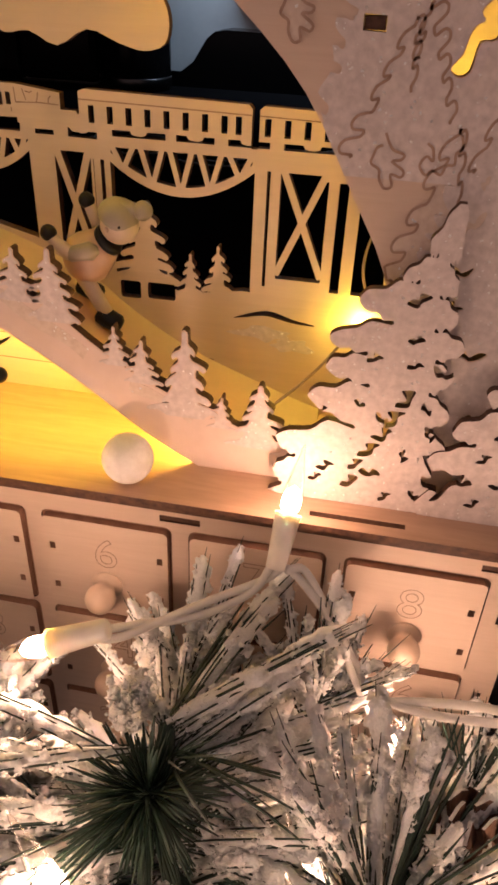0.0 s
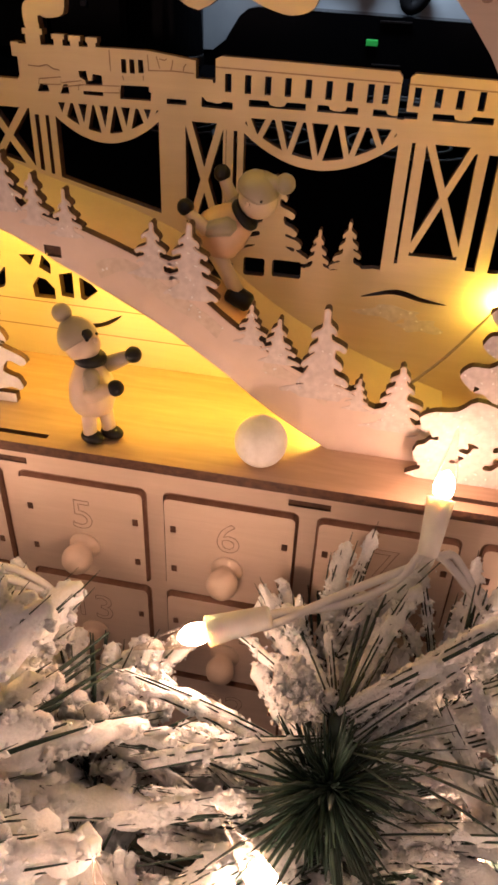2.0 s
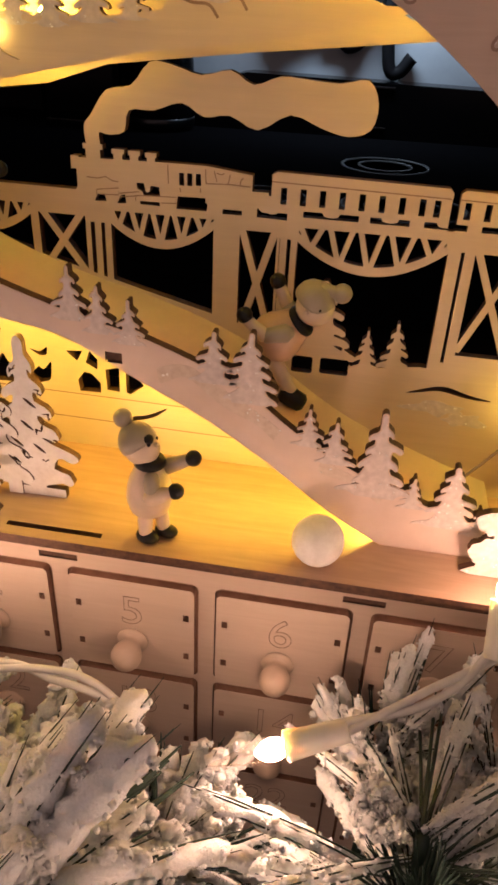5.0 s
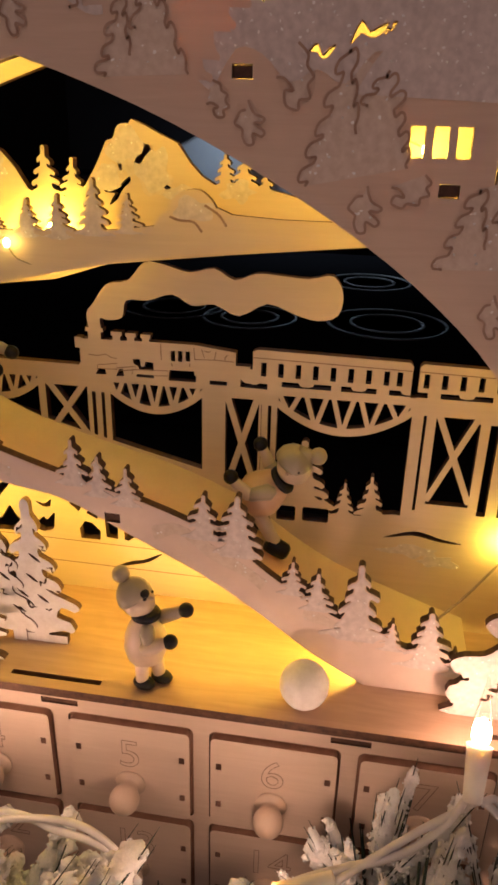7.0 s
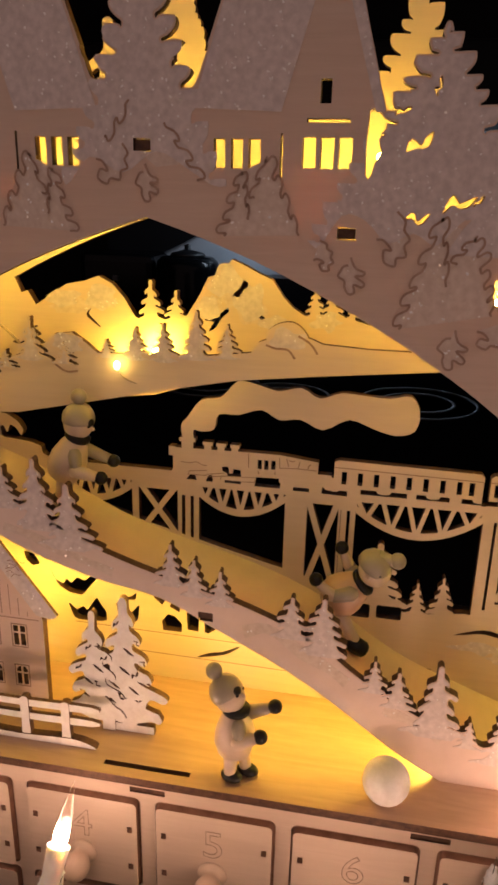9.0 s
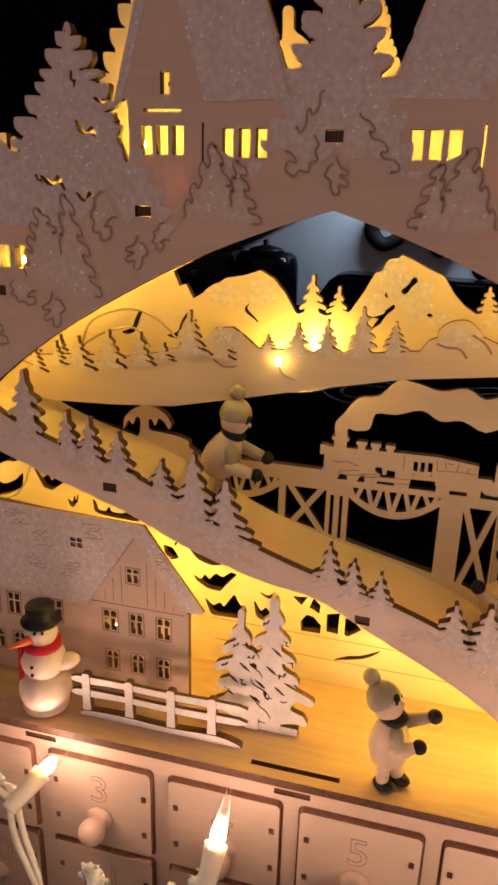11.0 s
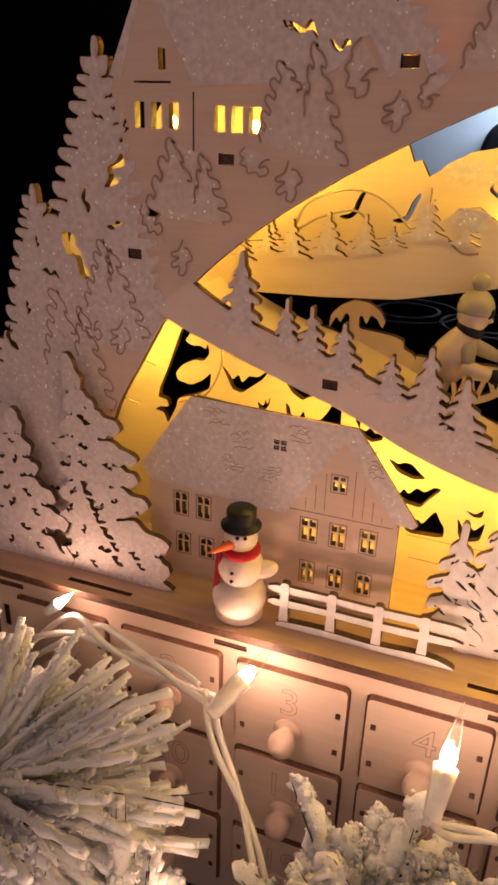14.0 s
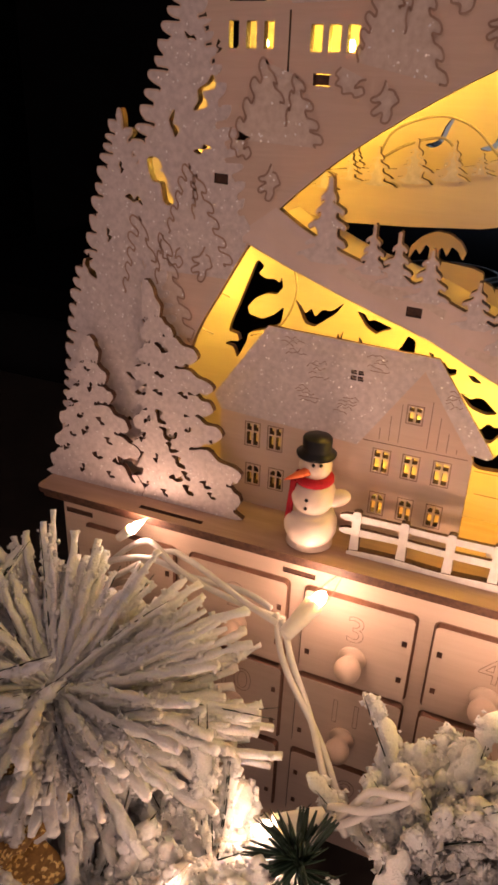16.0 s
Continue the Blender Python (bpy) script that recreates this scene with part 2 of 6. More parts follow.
def sawn(name, add, cut, y, thick, parent=None, label="", mats=None, axis="y", shy=(), timid=()):
    """A flat board sawn by laser: the union of the loops in add less those in cut, standing at depth y (its front face).
    The loops of add whose numbers are in timid stay out of the loops in shy."""
    loops = [ccw(list(l)) for l in add + cut + list(shy)]
    last = len(add) + len(cut)
    flat, edges_in = [], []
    for l in loops:
        edges_in += [(len(flat) + k, len(flat) + (k + 1) % len(l)) for k in range(len(l))]
        flat += [Vector(p) for p in l]
    v, _, f, _, _, _ = geometry.delaunay_2d_cdt(flat, edges_in, [], 0, 1e-4, False)
    mid = np.array([[sum(v[i][a] for i in t[:3]) / 3 for a in (0, 1)] for t in f])
    inside = [wound(l, mid) for l in loops]
    wanted, barred = np.zeros(len(f), bool), np.zeros(len(f), bool)
    for hole in inside[len(add):last]:
        barred |= hole
    kept_off = np.any(inside[last:], axis=0) if shy else np.zeros(len(f), bool)
    for i, one in enumerate(inside[:len(add)]):
        wanted |= one & ~kept_off if i in timid else one
    keep = [f[i] for i in np.nonzero(wanted & ~barred)[0]]
    n = len(v)
    if axis == "y":
        verts = [(p.x, y, p.y) for p in v] + [(p.x, y + thick, p.y) for p in v]
    else:
        verts = [(p.x, p.y, y + thick) for p in v] + [(p.x, p.y, y) for p in v]
    out, mat, edges = [], [], {}
    for t in keep:
        t = list(t)
        a, b, c = (v[i] for i in t[:3])
        if (b - a).cross(c - a) < 0:
            t.reverse()
        out.append(t), mat.append(0)
        out.append([i + n for i in reversed(t)]), mat.append(0)
        for i, j in zip(t, t[1:] + t[:1]):
            edges[(i, j)] = True
    for i, j in edges:
        if (j, i) not in edges:
            out.append([j, i, i + n, j + n]), mat.append(1)
    used = sorted({i for face in out for i in face})
    at = {o: k for k, o in enumerate(used)}
    return from_lists(name, [verts[i] for i in used], [[at[i] for i in face] for face in out], mats or [PLY, BURNT], parent, label, mat)


def box_bm(x0, x1, y0, y1, z0, z1, bevel=0.4):
    bm = bmesh.new()
    bmesh.ops.create_cube(bm, size=1)
    bmesh.ops.scale(bm, vec=(x1 - x0, y1 - y0, z1 - z0), verts=bm.verts)
    bmesh.ops.translate(bm, vec=((x0 + x1) / 2, (y0 + y1) / 2, (z0 + z1) / 2), verts=bm.verts)
    if bevel:
        bmesh.ops.bevel(bm, geom=bm.edges[:], offset=bevel, segments=2, profile=0.5, affect="EDGES")
    return bm


def rect(x0, x1, z0, z1):
    return [(x0, z0), (x1, z0), (x1, z1), (x0, z1)]


def rounded(x0, x1, z0, z1, r=2.5, n=4):
    pts = []
    for cx, cz, a in ((x1 - r, z0 + r, -90), (x1 - r, z1 - r, 0), (x0 + r, z1 - r, 90), (x0 + r, z0 + r, 180)):
        pts += [(cx + r * math.cos(radians(a + 90 * k / n)), cz + r * math.sin(radians(a + 90 * k / n))) for k in range(n + 1)]
    return pts


def bar(ax, az, bx, bz, w):
    """A straight strut of width w."""
    d = Vector((bx - ax, bz - az)).normalized()
    n = Vector((-d.y, d.x)) * (w / 2)
    return [(ax - n.x, az - n.y), (bx - n.x, bz - n.y), (bx + n.x, bz + n.y), (ax + n.x, az + n.y)]


def smooth_line(points, n=6, closed=False):
    """Catmull-Rom through the given points."""
    p = [Vector(q) for q in points]
    p = [p[-1]] + p + p[:2] if closed else [p[0] * 2 - p[1]] + p + [p[-1] * 2 - p[-2]]
    out = []
    for a, b, c, d in zip(p, p[1:], p[2:], p[3:]):
        for k in range(n):
            t = k / n
            q = 0.5 * (2 * b + (c - a) * t + (2 * a - 5 * b + 4 * c - d) * t * t + (3 * b - a - 3 * c + d) * t ** 3)
            out.append(tuple(q))
    if not closed:
        out.append(tuple(p[-2]))
    return out


def fir(x, z, h, w, tiers, seed=0, trunk=0.0, lean=0.0, power=0.9, deep=0.62, wild=0.14):
    """Outline of a fir as a fretsaw leaves it: fat drooping lobes parted by narrow hooked cuts."""
    rng = random.Random(seed)
    right, left = [], []
    dz = h / (tiers + 0.55)

    def reach(i):
        return w / 2 * max(0.13, 1 - i / (tiers + 0.35)) ** power
    for side, pts in ((1, right), (-1, left)):
        pts.append((side * (trunk or w * 0.12), z - (h * 0.06 if trunk else 0)))
        shift = rng.uniform(-0.25, 0.25)
        for i in range(tiers):
            r, rn = reach(i) * rng.uniform(1 - wild, 1 + wild), reach(i + 1)
            zz = z + dz * (i + rng.uniform(-0.14, 0.14) + shift * (0 < i))
            cut = deep * rng.uniform(0.85 - wild * 0.3, 1.1)
            if i:
                pts.append((side * r * cut * 0.9, zz + dz * 0.02))
            pts.append((side * r * (0.5 + cut * 0.4), zz - dz * 0.04))
            pts.append((side * r * 0.90, zz - dz * 0.15))
            pts.append((side * r * 1.02, zz + dz * 0.02))
            pts.append((side * r * 0.97, zz + dz * 0.24))
            pts.append((side * (r * 0.45 + rn * 0.48) * 0.93, zz + dz * 0.46))
            pts.append((side * rn * cut * 0.98, zz + dz * 0.68))
    top = [(w * 0.05, z + h * 0.95), (w * 0.025, z + h * 0.985), (0, z + h * 0.992), (-w * 0.025, z + h * 0.985), (-w * 0.05, z + h * 0.95)]
    loop = smooth_line(right + top + left[::-1], 2)
    return [(x + px + lean * (pz - z), pz) for px, pz in loop]


def spruce(x, z, h, w, pitch=8.0, depth=5.0, seed=0, power=1.0, left=1.0, right=1.0, slit=False):
    """Outline of a dense fir: many small upturned boughs with narrow notches between them. left and right scale its halves."""
    rng = random.Random(seed)
    halves = []
    for side, k in ((1, right), (-1, left)):
        pts, zz = [(x + side * w * 0.5 * k, z)], z + rng.uniform(0, 0.4) * pitch
        while zz < z + h - pitch * 0.8:
            p = pitch * rng.uniform(0.65, 1.4) * (0.6 + 0.4 * (1 - (zz - z) / h))
            r = max(2.0, w / 2 * k * (1 - (zz - z) / h) ** power)
            rn = max(1.2, w / 2 * k * (1 - (min(zz + p, z + h) - z) / h) ** power)
            d = min(depth * rng.uniform(0.35, 1.3), rn * 0.5)
            tip, swell = rng.uniform(-0.22, 0.10), rng.uniform(0.84, 1.10) if slit else 1.0
            r *= swell
            if slit:
                lobe = ((r - d * 0.9, 0.04), (r - d * 0.4, 0.07), (r - d * 0.04, 0.18), (r + d * 0.08, 0.38), (r + d * 0.02, 0.62), (r - d * 0.12, 0.82), (rn - d * 0.5, 0.88 + tip * 0.5), (rn - d * 0.95, 0.84 + tip), (rn - d * 1.02, 0.94 + tip))
            else:
                lobe = None
            for u, v in lobe or ((r - d * 0.75, 0.05), (r - d * 0.35, 0.18), (r + d * 0.05, 0.38), (r + d * 0.22, 0.60), (r + d * 0.14, 0.80), (r - d * 0.15, 0.90), (rn - d * 0.65, 0.88), (rn - d * 1.0, 0.85 + tip * 0.5), (rn - d * 1.05, 0.95)):
                pts.append((x + side * u, zz + p * v))
            zz += p
        halves.append(pts)
    top = [(x + 1.6, z + h - 3), (x + 0.9, z + h - 0.6), (x, z + h), (x - 0.9, z + h - 0.6), (x - 1.6, z + h - 3)]
    return smooth_line(halves[0] + top + halves[1][::-1], 3)


def shrunk(loop, by):
    """The loop drawn in by some mm towards its middle, for a coat of snow that stays off the edge."""
    n, out = len(loop), []
    loop = ccw(list(loop))
    for i, (x, z) in enumerate(loop):
        (ax, az), (bx, bz) = loop[i - 1], loop[(i + 1) % n]
        d = Vector((bx - ax, bz - az))
        if d.length < 1e-6:
            continue
        d.normalize()
        out.append((x - d.y * by, z + d.x * by))
    return out


def blob(x, z, rx, rz, seed=0, n=11, rough=0.35, turn=0.0):
    rng = random.Random(seed)
    c, s = math.cos(radians(turn)), math.sin(radians(turn))
    pts = []
    for k in range(n):
        a, r = 2 * math.pi * k / n, rng.uniform(1 - rough, 1 + rough)
        u, v = rx * r * math.cos(a), rz * r * math.sin(a)
        pts.append((x + u * c - v * s, z + u * s + v * c))
    return smooth_line(pts, 3, True)


def mirror(loop):
    return [(-x, z) for x, z in loop][::-1]


def tube(name, points, radius, mat, parent=None, label="", sides=8, taper=None):
    """A round cable or wire through the points (mm), as one mesh."""
    pts = [Vector(p) for p in points]
    verts, faces = [], []
    for i, p in enumerate(pts):
        d = (pts[min(i + 1, len(pts) - 1)] - pts[max(i - 1, 0)]).normalized()
        u = d.cross(Vector((0.31, 0.2, 0.93))).normalized()
        v = d.cross(u)
        r = radius if taper is None else radius * (1 + (taper - 1) * i / (len(pts) - 1))
        for k in range(sides):
            a = 2 * math.pi * k / sides
            verts.append(p + (u * math.cos(a) + v * math.sin(a)) * r)
    for i in range(len(pts) - 1):
        for k in range(sides):
            l = (k + 1) % sides
            faces.append([i * sides + k, i * sides + l, (i + 1) * sides + l, (i + 1) * sides + k])
    faces.append(list(range(sides))[::-1])
    faces.append([(len(pts) - 1) * sides + k for k in range(sides)])
    return from_lists(name, verts, faces, mat, parent, label, smooth=True)


def curve3(points, n=8):
    """Catmull-Rom through points in space."""
    return smooth_line([tuple(p) for p in points], n)


def turned(profile, sides=20):
    """A solid turned on a lathe: profile of (radius, height) from the bottom up."""
    bm = bmesh.new()
    rings = []
    for r, z in profile:
        rings.append([bm.verts.new((r * math.cos(2 * math.pi * k / sides), r * math.sin(2 * math.pi * k / sides), z)) for k in range(sides)])
    for a, b in zip(rings, rings[1:]):
        for k in range(sides):
            l = (k + 1) % sides
            bm.faces.new((a[k], a[l], b[l], b[k]))
    bm.faces.new(rings[0][::-1])
    bm.faces.new(rings[-1])
    return bm


def ball_profile(r, z, n=10, squash=1.0):
    return [(max(0.02, r * math.sin(math.pi * k / n)), z - r * squash * math.cos(math.pi * k / n)) for k in range(n + 1)]


def placed(bm, m):
    bmesh.ops.transform(bm, matrix=m, verts=bm.verts)
    return bm


# ---- the room ----
def slab(name, x0, x1, y0, y1, z0, z1, mat, bevel=0.0):
    ob = from_bm(name, box_bm(x0, x1, y0, y1, z0, z1, bevel), mat)
    return tagged(ob, kind="structure")


# Walls, floor and ceiling carry the darkness in their colour; no south wall
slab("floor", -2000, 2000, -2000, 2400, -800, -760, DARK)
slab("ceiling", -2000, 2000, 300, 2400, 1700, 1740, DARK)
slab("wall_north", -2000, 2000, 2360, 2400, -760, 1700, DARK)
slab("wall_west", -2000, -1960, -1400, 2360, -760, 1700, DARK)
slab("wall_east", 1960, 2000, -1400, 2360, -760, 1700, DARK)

# the stove behind the arch: a grey panel with black script under a hood lamp, and black glossy things in the gloom
slab("backdrop_panel", -620, 560, 1800, 1812, 120, 548, PANEL)
lamp = bpy.data.lights.new("hood_lamp", "AREA")
lamp.energy, lamp.color, lamp.shape, lamp.size, lamp.size_y = 4.6, (0.72, 0.86, 1.0), "RECTANGLE", 0.30, 0.05
lamp_ob = new("hood_lamp", lamp)
lamp_ob.matrix_world = look((0.03, 1.66, 0.540), (0.02, 1.80, 0.38))

sign = tagged(empty("script_sign", -20, 1778, 330), "black script lettering standing off the grey panel", "sign")


def letter(strokes):
    for pts, r0, r1 in strokes:
        line = curve3([(x, 1778, z) for x, z in pts], 8)
        tube("letter_stroke", line, r0, DARK, sign, sides=12, taper=r1 / r0)


letter([([(-100, 352), (-116, 362), (-138, 345), (-146, 308), (-118, 281), (-82, 298), (-56, 338)], 23, 14), ([(-56, 338), (-42, 370), (-14, 378), (-6, 350), (-2, 300), (12, 270), (40, 282), (60, 312)], 15, 14), ([(-20, 378), (-48, 345), (-44, 304), (-20, 300), (-8, 330)], 14, 13),
        ([(60, 312), (88, 400), (92, 330), (104, 236), (126, 226), (150, 256)], 13, 14), ([(58, 372), (128, 376)], 9, 9)])
for x, z in ((-130, 320), (-5, 330), (98, 300)):
    tube("standoff", [(x, 1778, z), (x, 1800, z)], 4.0, BLACK, sign)

stove = tagged(empty("black_stove", 60, 1400, -760), "black glass stove top with ring burners in deep shade", "stove")
from_bm("glass_top", box_bm(-900, 900, 720, 1795, 60, 100, 3), STOVE_TOP, stove)
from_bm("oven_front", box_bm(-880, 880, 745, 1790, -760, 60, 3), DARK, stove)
for x, y, r in ((150, 1090, 92), (-60, 1080, 74), (-190, 1120, 84), (120, 1400, 80)):
    for k in (1.0, 0.62):
        ring = turned([(r * k, 0), (r * k, 1.6), (r * k - 5, 1.6), (r * k - 5, 0)], 40)
        from_bm("burner_ring", placed(ring, pose(x, y, 100.1)), STOVE_RING, stove, smooth=True)
guard = sawn("control_panel", [[(-330, 100), (-262, 150), (-232, 196), (-214, 210), (-190, 214), (340, 206), (360, 196), (372, 100)]], [], 1712, 80, stove, "glossy black control panel", [GLASS_BLACK, GLASS_BLACK])
# Steel bars added in place of bar-shaped highlights on the panel
from_bm("trim_bar", box_bm(60, 124, 1708, 1712, 199, 203, 1), STEEL, guard, "dull steel bar in place of a highlight")
from_bm("trim_bar", box_bm(52, 112, 1708, 1712, 121, 124, 1), STEEL, guard, "dull steel bar in place of a highlight")
from_bm("clock_display", box_bm(36, 60, 1708, 1712, 156, 168, 1), glowing("green_light", (0.03, 0.5, 0.08), 0.09), guard, "dim green clock display")
hood = tagged(empty("range_hood", 0, 1600, 549), "black range hood fixed to the panel above the stove", "hood")
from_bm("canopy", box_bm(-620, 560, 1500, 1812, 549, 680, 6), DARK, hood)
# Slanted near-black board covering the panel's upper left
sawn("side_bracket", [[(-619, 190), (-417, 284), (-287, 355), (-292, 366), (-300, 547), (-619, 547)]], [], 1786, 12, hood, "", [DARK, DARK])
kettle = tagged(empty("black_kettle", -372, 1650, 100), "tall glossy black kettle standing on the stove", "kettle")
from_bm("body", placed(turned([(70, 0), (75, 4), (76, 60), (75, 130), (71, 150), (60, 160), (41, 163)], 32), pose(-372, 1650, 100)), GLASS_BLACK, kettle, smooth=True)
from_bm("lid", placed(turned([(42, 163.4), (38, 169), (14, 175), (7, 177), (8, 187), (2, 189)], 24), pose(-372, 1650, 100)), BLACK, kettle, smooth=True)
from_bm("steel_band", placed(turned([(75.4, 8), (76.6, 10), (77, 24), (75.6, 26)], 32), pose(-372, 1650, 100)), STEEL, kettle, "dull steel band", True)

# Added black box with foot and lever, covering the panel's dark lower left
toaster = tagged(empty("black_toaster", -540, 1700, 100), "black box with rounded corners, added to darken the panel's lower left", "toaster")
from_bm("body", box_bm(-640, -452, 1640, 1780, 104, 262, 18), GLASS_BLACK, toaster)
from_bm("foot", box_bm(-630, -462, 1650, 1770, 100, 104, 1), BLACK, toaster)
from_bm("lever", box_bm(-552, -538, 1632, 1640.5, 200, 212, 2), STEEL, toaster, "dull steel lever")

table = tagged(empty("table", 0, 300, -760), "dark stained wooden table under the garland", "table")
from_bm("tabletop", box_bm(-800, 800, -150, 700, TABLE - 30, TABLE, 2), TABLETOP, table)
for lx in (-760, 760):
    for ly in (-110, 660):
        from_bm("leg", box_bm(lx - 25, lx + 25, ly - 25, ly + 25, -760, TABLE - 30, 2), TABLETOP, table)

# ---- the wooden arch: base with drawers, deck, boards ----
BOX_L, BOX_R, FACE = -251.5, 251.5, 204.7
PITCH, COL1 = 60.5, -211.75
ROWS_Z = [(100.0, 149.0), (47.0, 96.0), (-6.0, 43.0)]

arch = tagged(empty("christmas_arch", 0, 240, TABLE),
              "lit plywood Christmas arch with a village, trees and drawers", "candle arch")


def column(c):
    return COL1 + PITCH * c


# front frame: a board with openings for the drawers
openings = [rounded(column(c) - 26.9, column(c) + 26.9, z0 - 1.0, z1 + 1.2, 3.0) for c in range(8) for z0, z1 in ROWS_Z]
top_slots = [rect(column(c) + 30.2 - 8, column(c) + 30.2 + 8, 153.2, 156.2) for c in range(-1, 8, 2)]
side_slots = [rect(s * 246 - 1.6, s * 246 + 1.6, z, z + 13) for s in (-1, 1) for z in (22, 75, 128)]
front_frame = sawn("front_frame", [rect(BOX_L, BOX_R, TABLE, 164.4)], openings + top_slots + side_slots, FACE + 2.7, 4, arch)
for c in range(-1, 8, 2):
    from_bm("joint_tab", box_bm(column(c) + 22.4, column(c) + 38, FACE + 3.5, FACE + 7, 153.4, 156.0, 0.1), [BURNT], arch)
for s in (-1, 1):
    sawn("side_panel", [rect(FACE + 6.8, 280, TABLE, 164.4)], [], 0, 4, arch)
    side = arch.children[-1]
    for v in side.data.vertices:
        x, y, z = v.co
        v.co = (s * 0.2515 - s * y, x, z)
sawn("back_panel", [rect(BOX_L, BOX_R, TABLE, 164.4)], [], 280.2, 3, arch)
for z0, z1 in ROWS_Z[1:]:
    from_bm("divider_shelf", box_bm(BOX_L + 4.2, BOX_R - 4.2, FACE + 7, 280, z1 + 0.9, z1 + 3.2, 0), BURNT, arch)
for c in range(7):
    x = column(c) + PITCH / 2
    from_bm("divider", box_bm(x - 1.5, x + 1.5, FACE + 7, 280, TABLE + 1, 164, 0), BURNT, arch)

# deck: two plies, the upper one reaching a little further forward
deck_slits = [rect(x0, x1, 203.6, 206.2) for x0, x1 in ((-18, 20), (-204, -170), (170, 204))]
deck = sawn("deck", [rounded(-261.5, 261.5, 198.5, 288, 4)], deck_slits, 167.4, 2.6, arch, "plywood deck with shade mixed into its colour and dark burnt edges", [PLY_DECK, BURNT], axis="z")
sawn("deck_under", [rounded(-259.5, 259.5, 200.0, 286, 3)], [], 164.5, 2.8, arch, mats=[PLY_DECK, BURNT], axis="z")




def numeral(text, x, z, size, y, parent):
    cu = bpy.data.curves.new("number", "FONT")
    cu.body, cu.size, cu.align_x, cu.align_y = text, size * MM, "CENTER", "CENTER"
    cu.fill_mode, cu.bevel_depth, cu.bevel_resolution = "NONE", 0.00016, 1
    tmp = new("number", cu)
    bpy.context.view_layer.update()
    me = bpy.data.meshes.new_from_object(tmp.evaluated_get(bpy.context.evaluated_depsgraph_get()))
    bpy.data.objects.remove(tmp)
    for v in me.vertices:
        a, b, c = v.co
        v.co = (a + x * MM, y * MM - c, b + z * MM)
    me.materials.clear()
    me.materials.append(ENGRAVED)
    return under(new("number", me), parent)


def drawer(c, r):
    z0, z1 = ROWS_Z[r]
    x = column(c)
    number = str(r * 8 + c + 1)
    d = tagged(empty("drawer", x, FACE, z0), "small plywood calendar drawer with a round knob and engraved number", "drawer", "calendar drawers")
    holes = [rect(x + sx - 1.15, x + sx + 1.15, zz, zz + 3.3) for sx in (-22.4, 22.4) for zz in (z0 + 11.0, z0 + 32.4)]
    face = sawn("drawer_front", [rounded(x - 25.8, x + 25.8, z0, z1, 2.2)], holes, FACE, 3.4, d, mats=[PLY, STAINED])
    sawn("drawer_lip", [rounded(x - 26.8, x + 26.8, z0 - 0.95, z1 + 1.15, 2.8)], [rect(x - 25.4, x + 25.4, z0 + 0.4, z1 - 0.4)], FACE + 3.5, 1.4, d, mats=[STAINED, STAINED])
    for sx in (-22.4, 22.4):
        from_bm("drawer_side", box_bm(x + sx - 1.1, x + sx + 1.1, FACE + 5.2, 275, z0 + 8, z1 - 8, 0), BURNT, d)
    knob = turned([(6.4, 0), (6.7, 0.8), (6.2, 1.6), (4.4, 2.2), (3.9, 3.2)] + ball_profile(6.3, 9.0, 12)[3:], 22)
    from_bm("knob", placed(knob, pose(x, FACE, z0 + 17.5, 90, 0, 0)), GLOSS_WOOD, face, "turned wooden knob", True)
    numeral(number, x, z0 + 33.0, 21, FACE - 0.05, face)
    return d


for c in range(8):
    for r in range(3):
        drawer(c, r)

# the front board: arch, village, firs and the ski slope
INNER = smooth_line([(0, 394.5), (20, 388), (48, 377), (80, 361), (110, 343), (134, 325), (155, 304), (172, 276), (184, 254), (192, 226)], 3)
inner = [(-x, z) for x, z in INNER[::-1]] + INNER[1:]
band = [(-240, DECK), (-232, 240), (-214, 290), (-188, 335), (-170, 378), (-122, 396), (-76, 408), (-30, 424), (0, 426), (30, 424), (76, 408), (122, 396), (170, 378), (188, 335),
        (214, 290), (232, 240), (240, DECK), (200, DECK)] + inner[::-1] + [(-200, DECK)]
TOP = smooth_line([(-148, 314.5), (-132, 305), (-112, 297), (-90, 291), (-60, 279), (-30, 264), (0, 253.5), (35, 244), (66, 231), (88, 215), (110, 202), (140, 190), (166, 181), (205, 172)], 4)
LOW = smooth_line([(-161, 299), (-139, 290), (-109, 279), (-80, 269), (-54, 257), (-24, 247.5), (3, 242), (27, 230), (57, 214.5), (82, 198), (102, 183), (124, DECK)], 4)
slope = TOP + [(205, DECK)] + LOW[::-1] + [(-168, 300)]
house_hi = [(15.5, 431), (31, 474), (66, 478), (80.5, 428), (78, 426), (78, 395), (16, 395)]
house_lo = [(-181, 387), (-179, 385), (-166.5, 418), (-158, 418), (-158, 423), (-152, 423), (-152, 417), (-140, 414), (-122.5, 409.6), (-102, 385), (-104, 384.4), (-104, 362), (-175, 362)]
firs_hi = [spruce(-1, 400, 82, 60, 8, 3.4, 3), spruce(97, 372, 82, 100, 7.6, 3.6, 5), spruce(186, 282, 118, 96, 8.2, 4.4, 8, 0.86, 0.7, 0.86), spruce(219, DECK, 177, 84, 8.6, 4.2, 11, 0.72), spruce(240, DECK, 113, 44, 8.4, 4.0, 14, 0.55)]
firs_hi += [mirror(f) for f in firs_hi[1:]]
ramp_firs = []
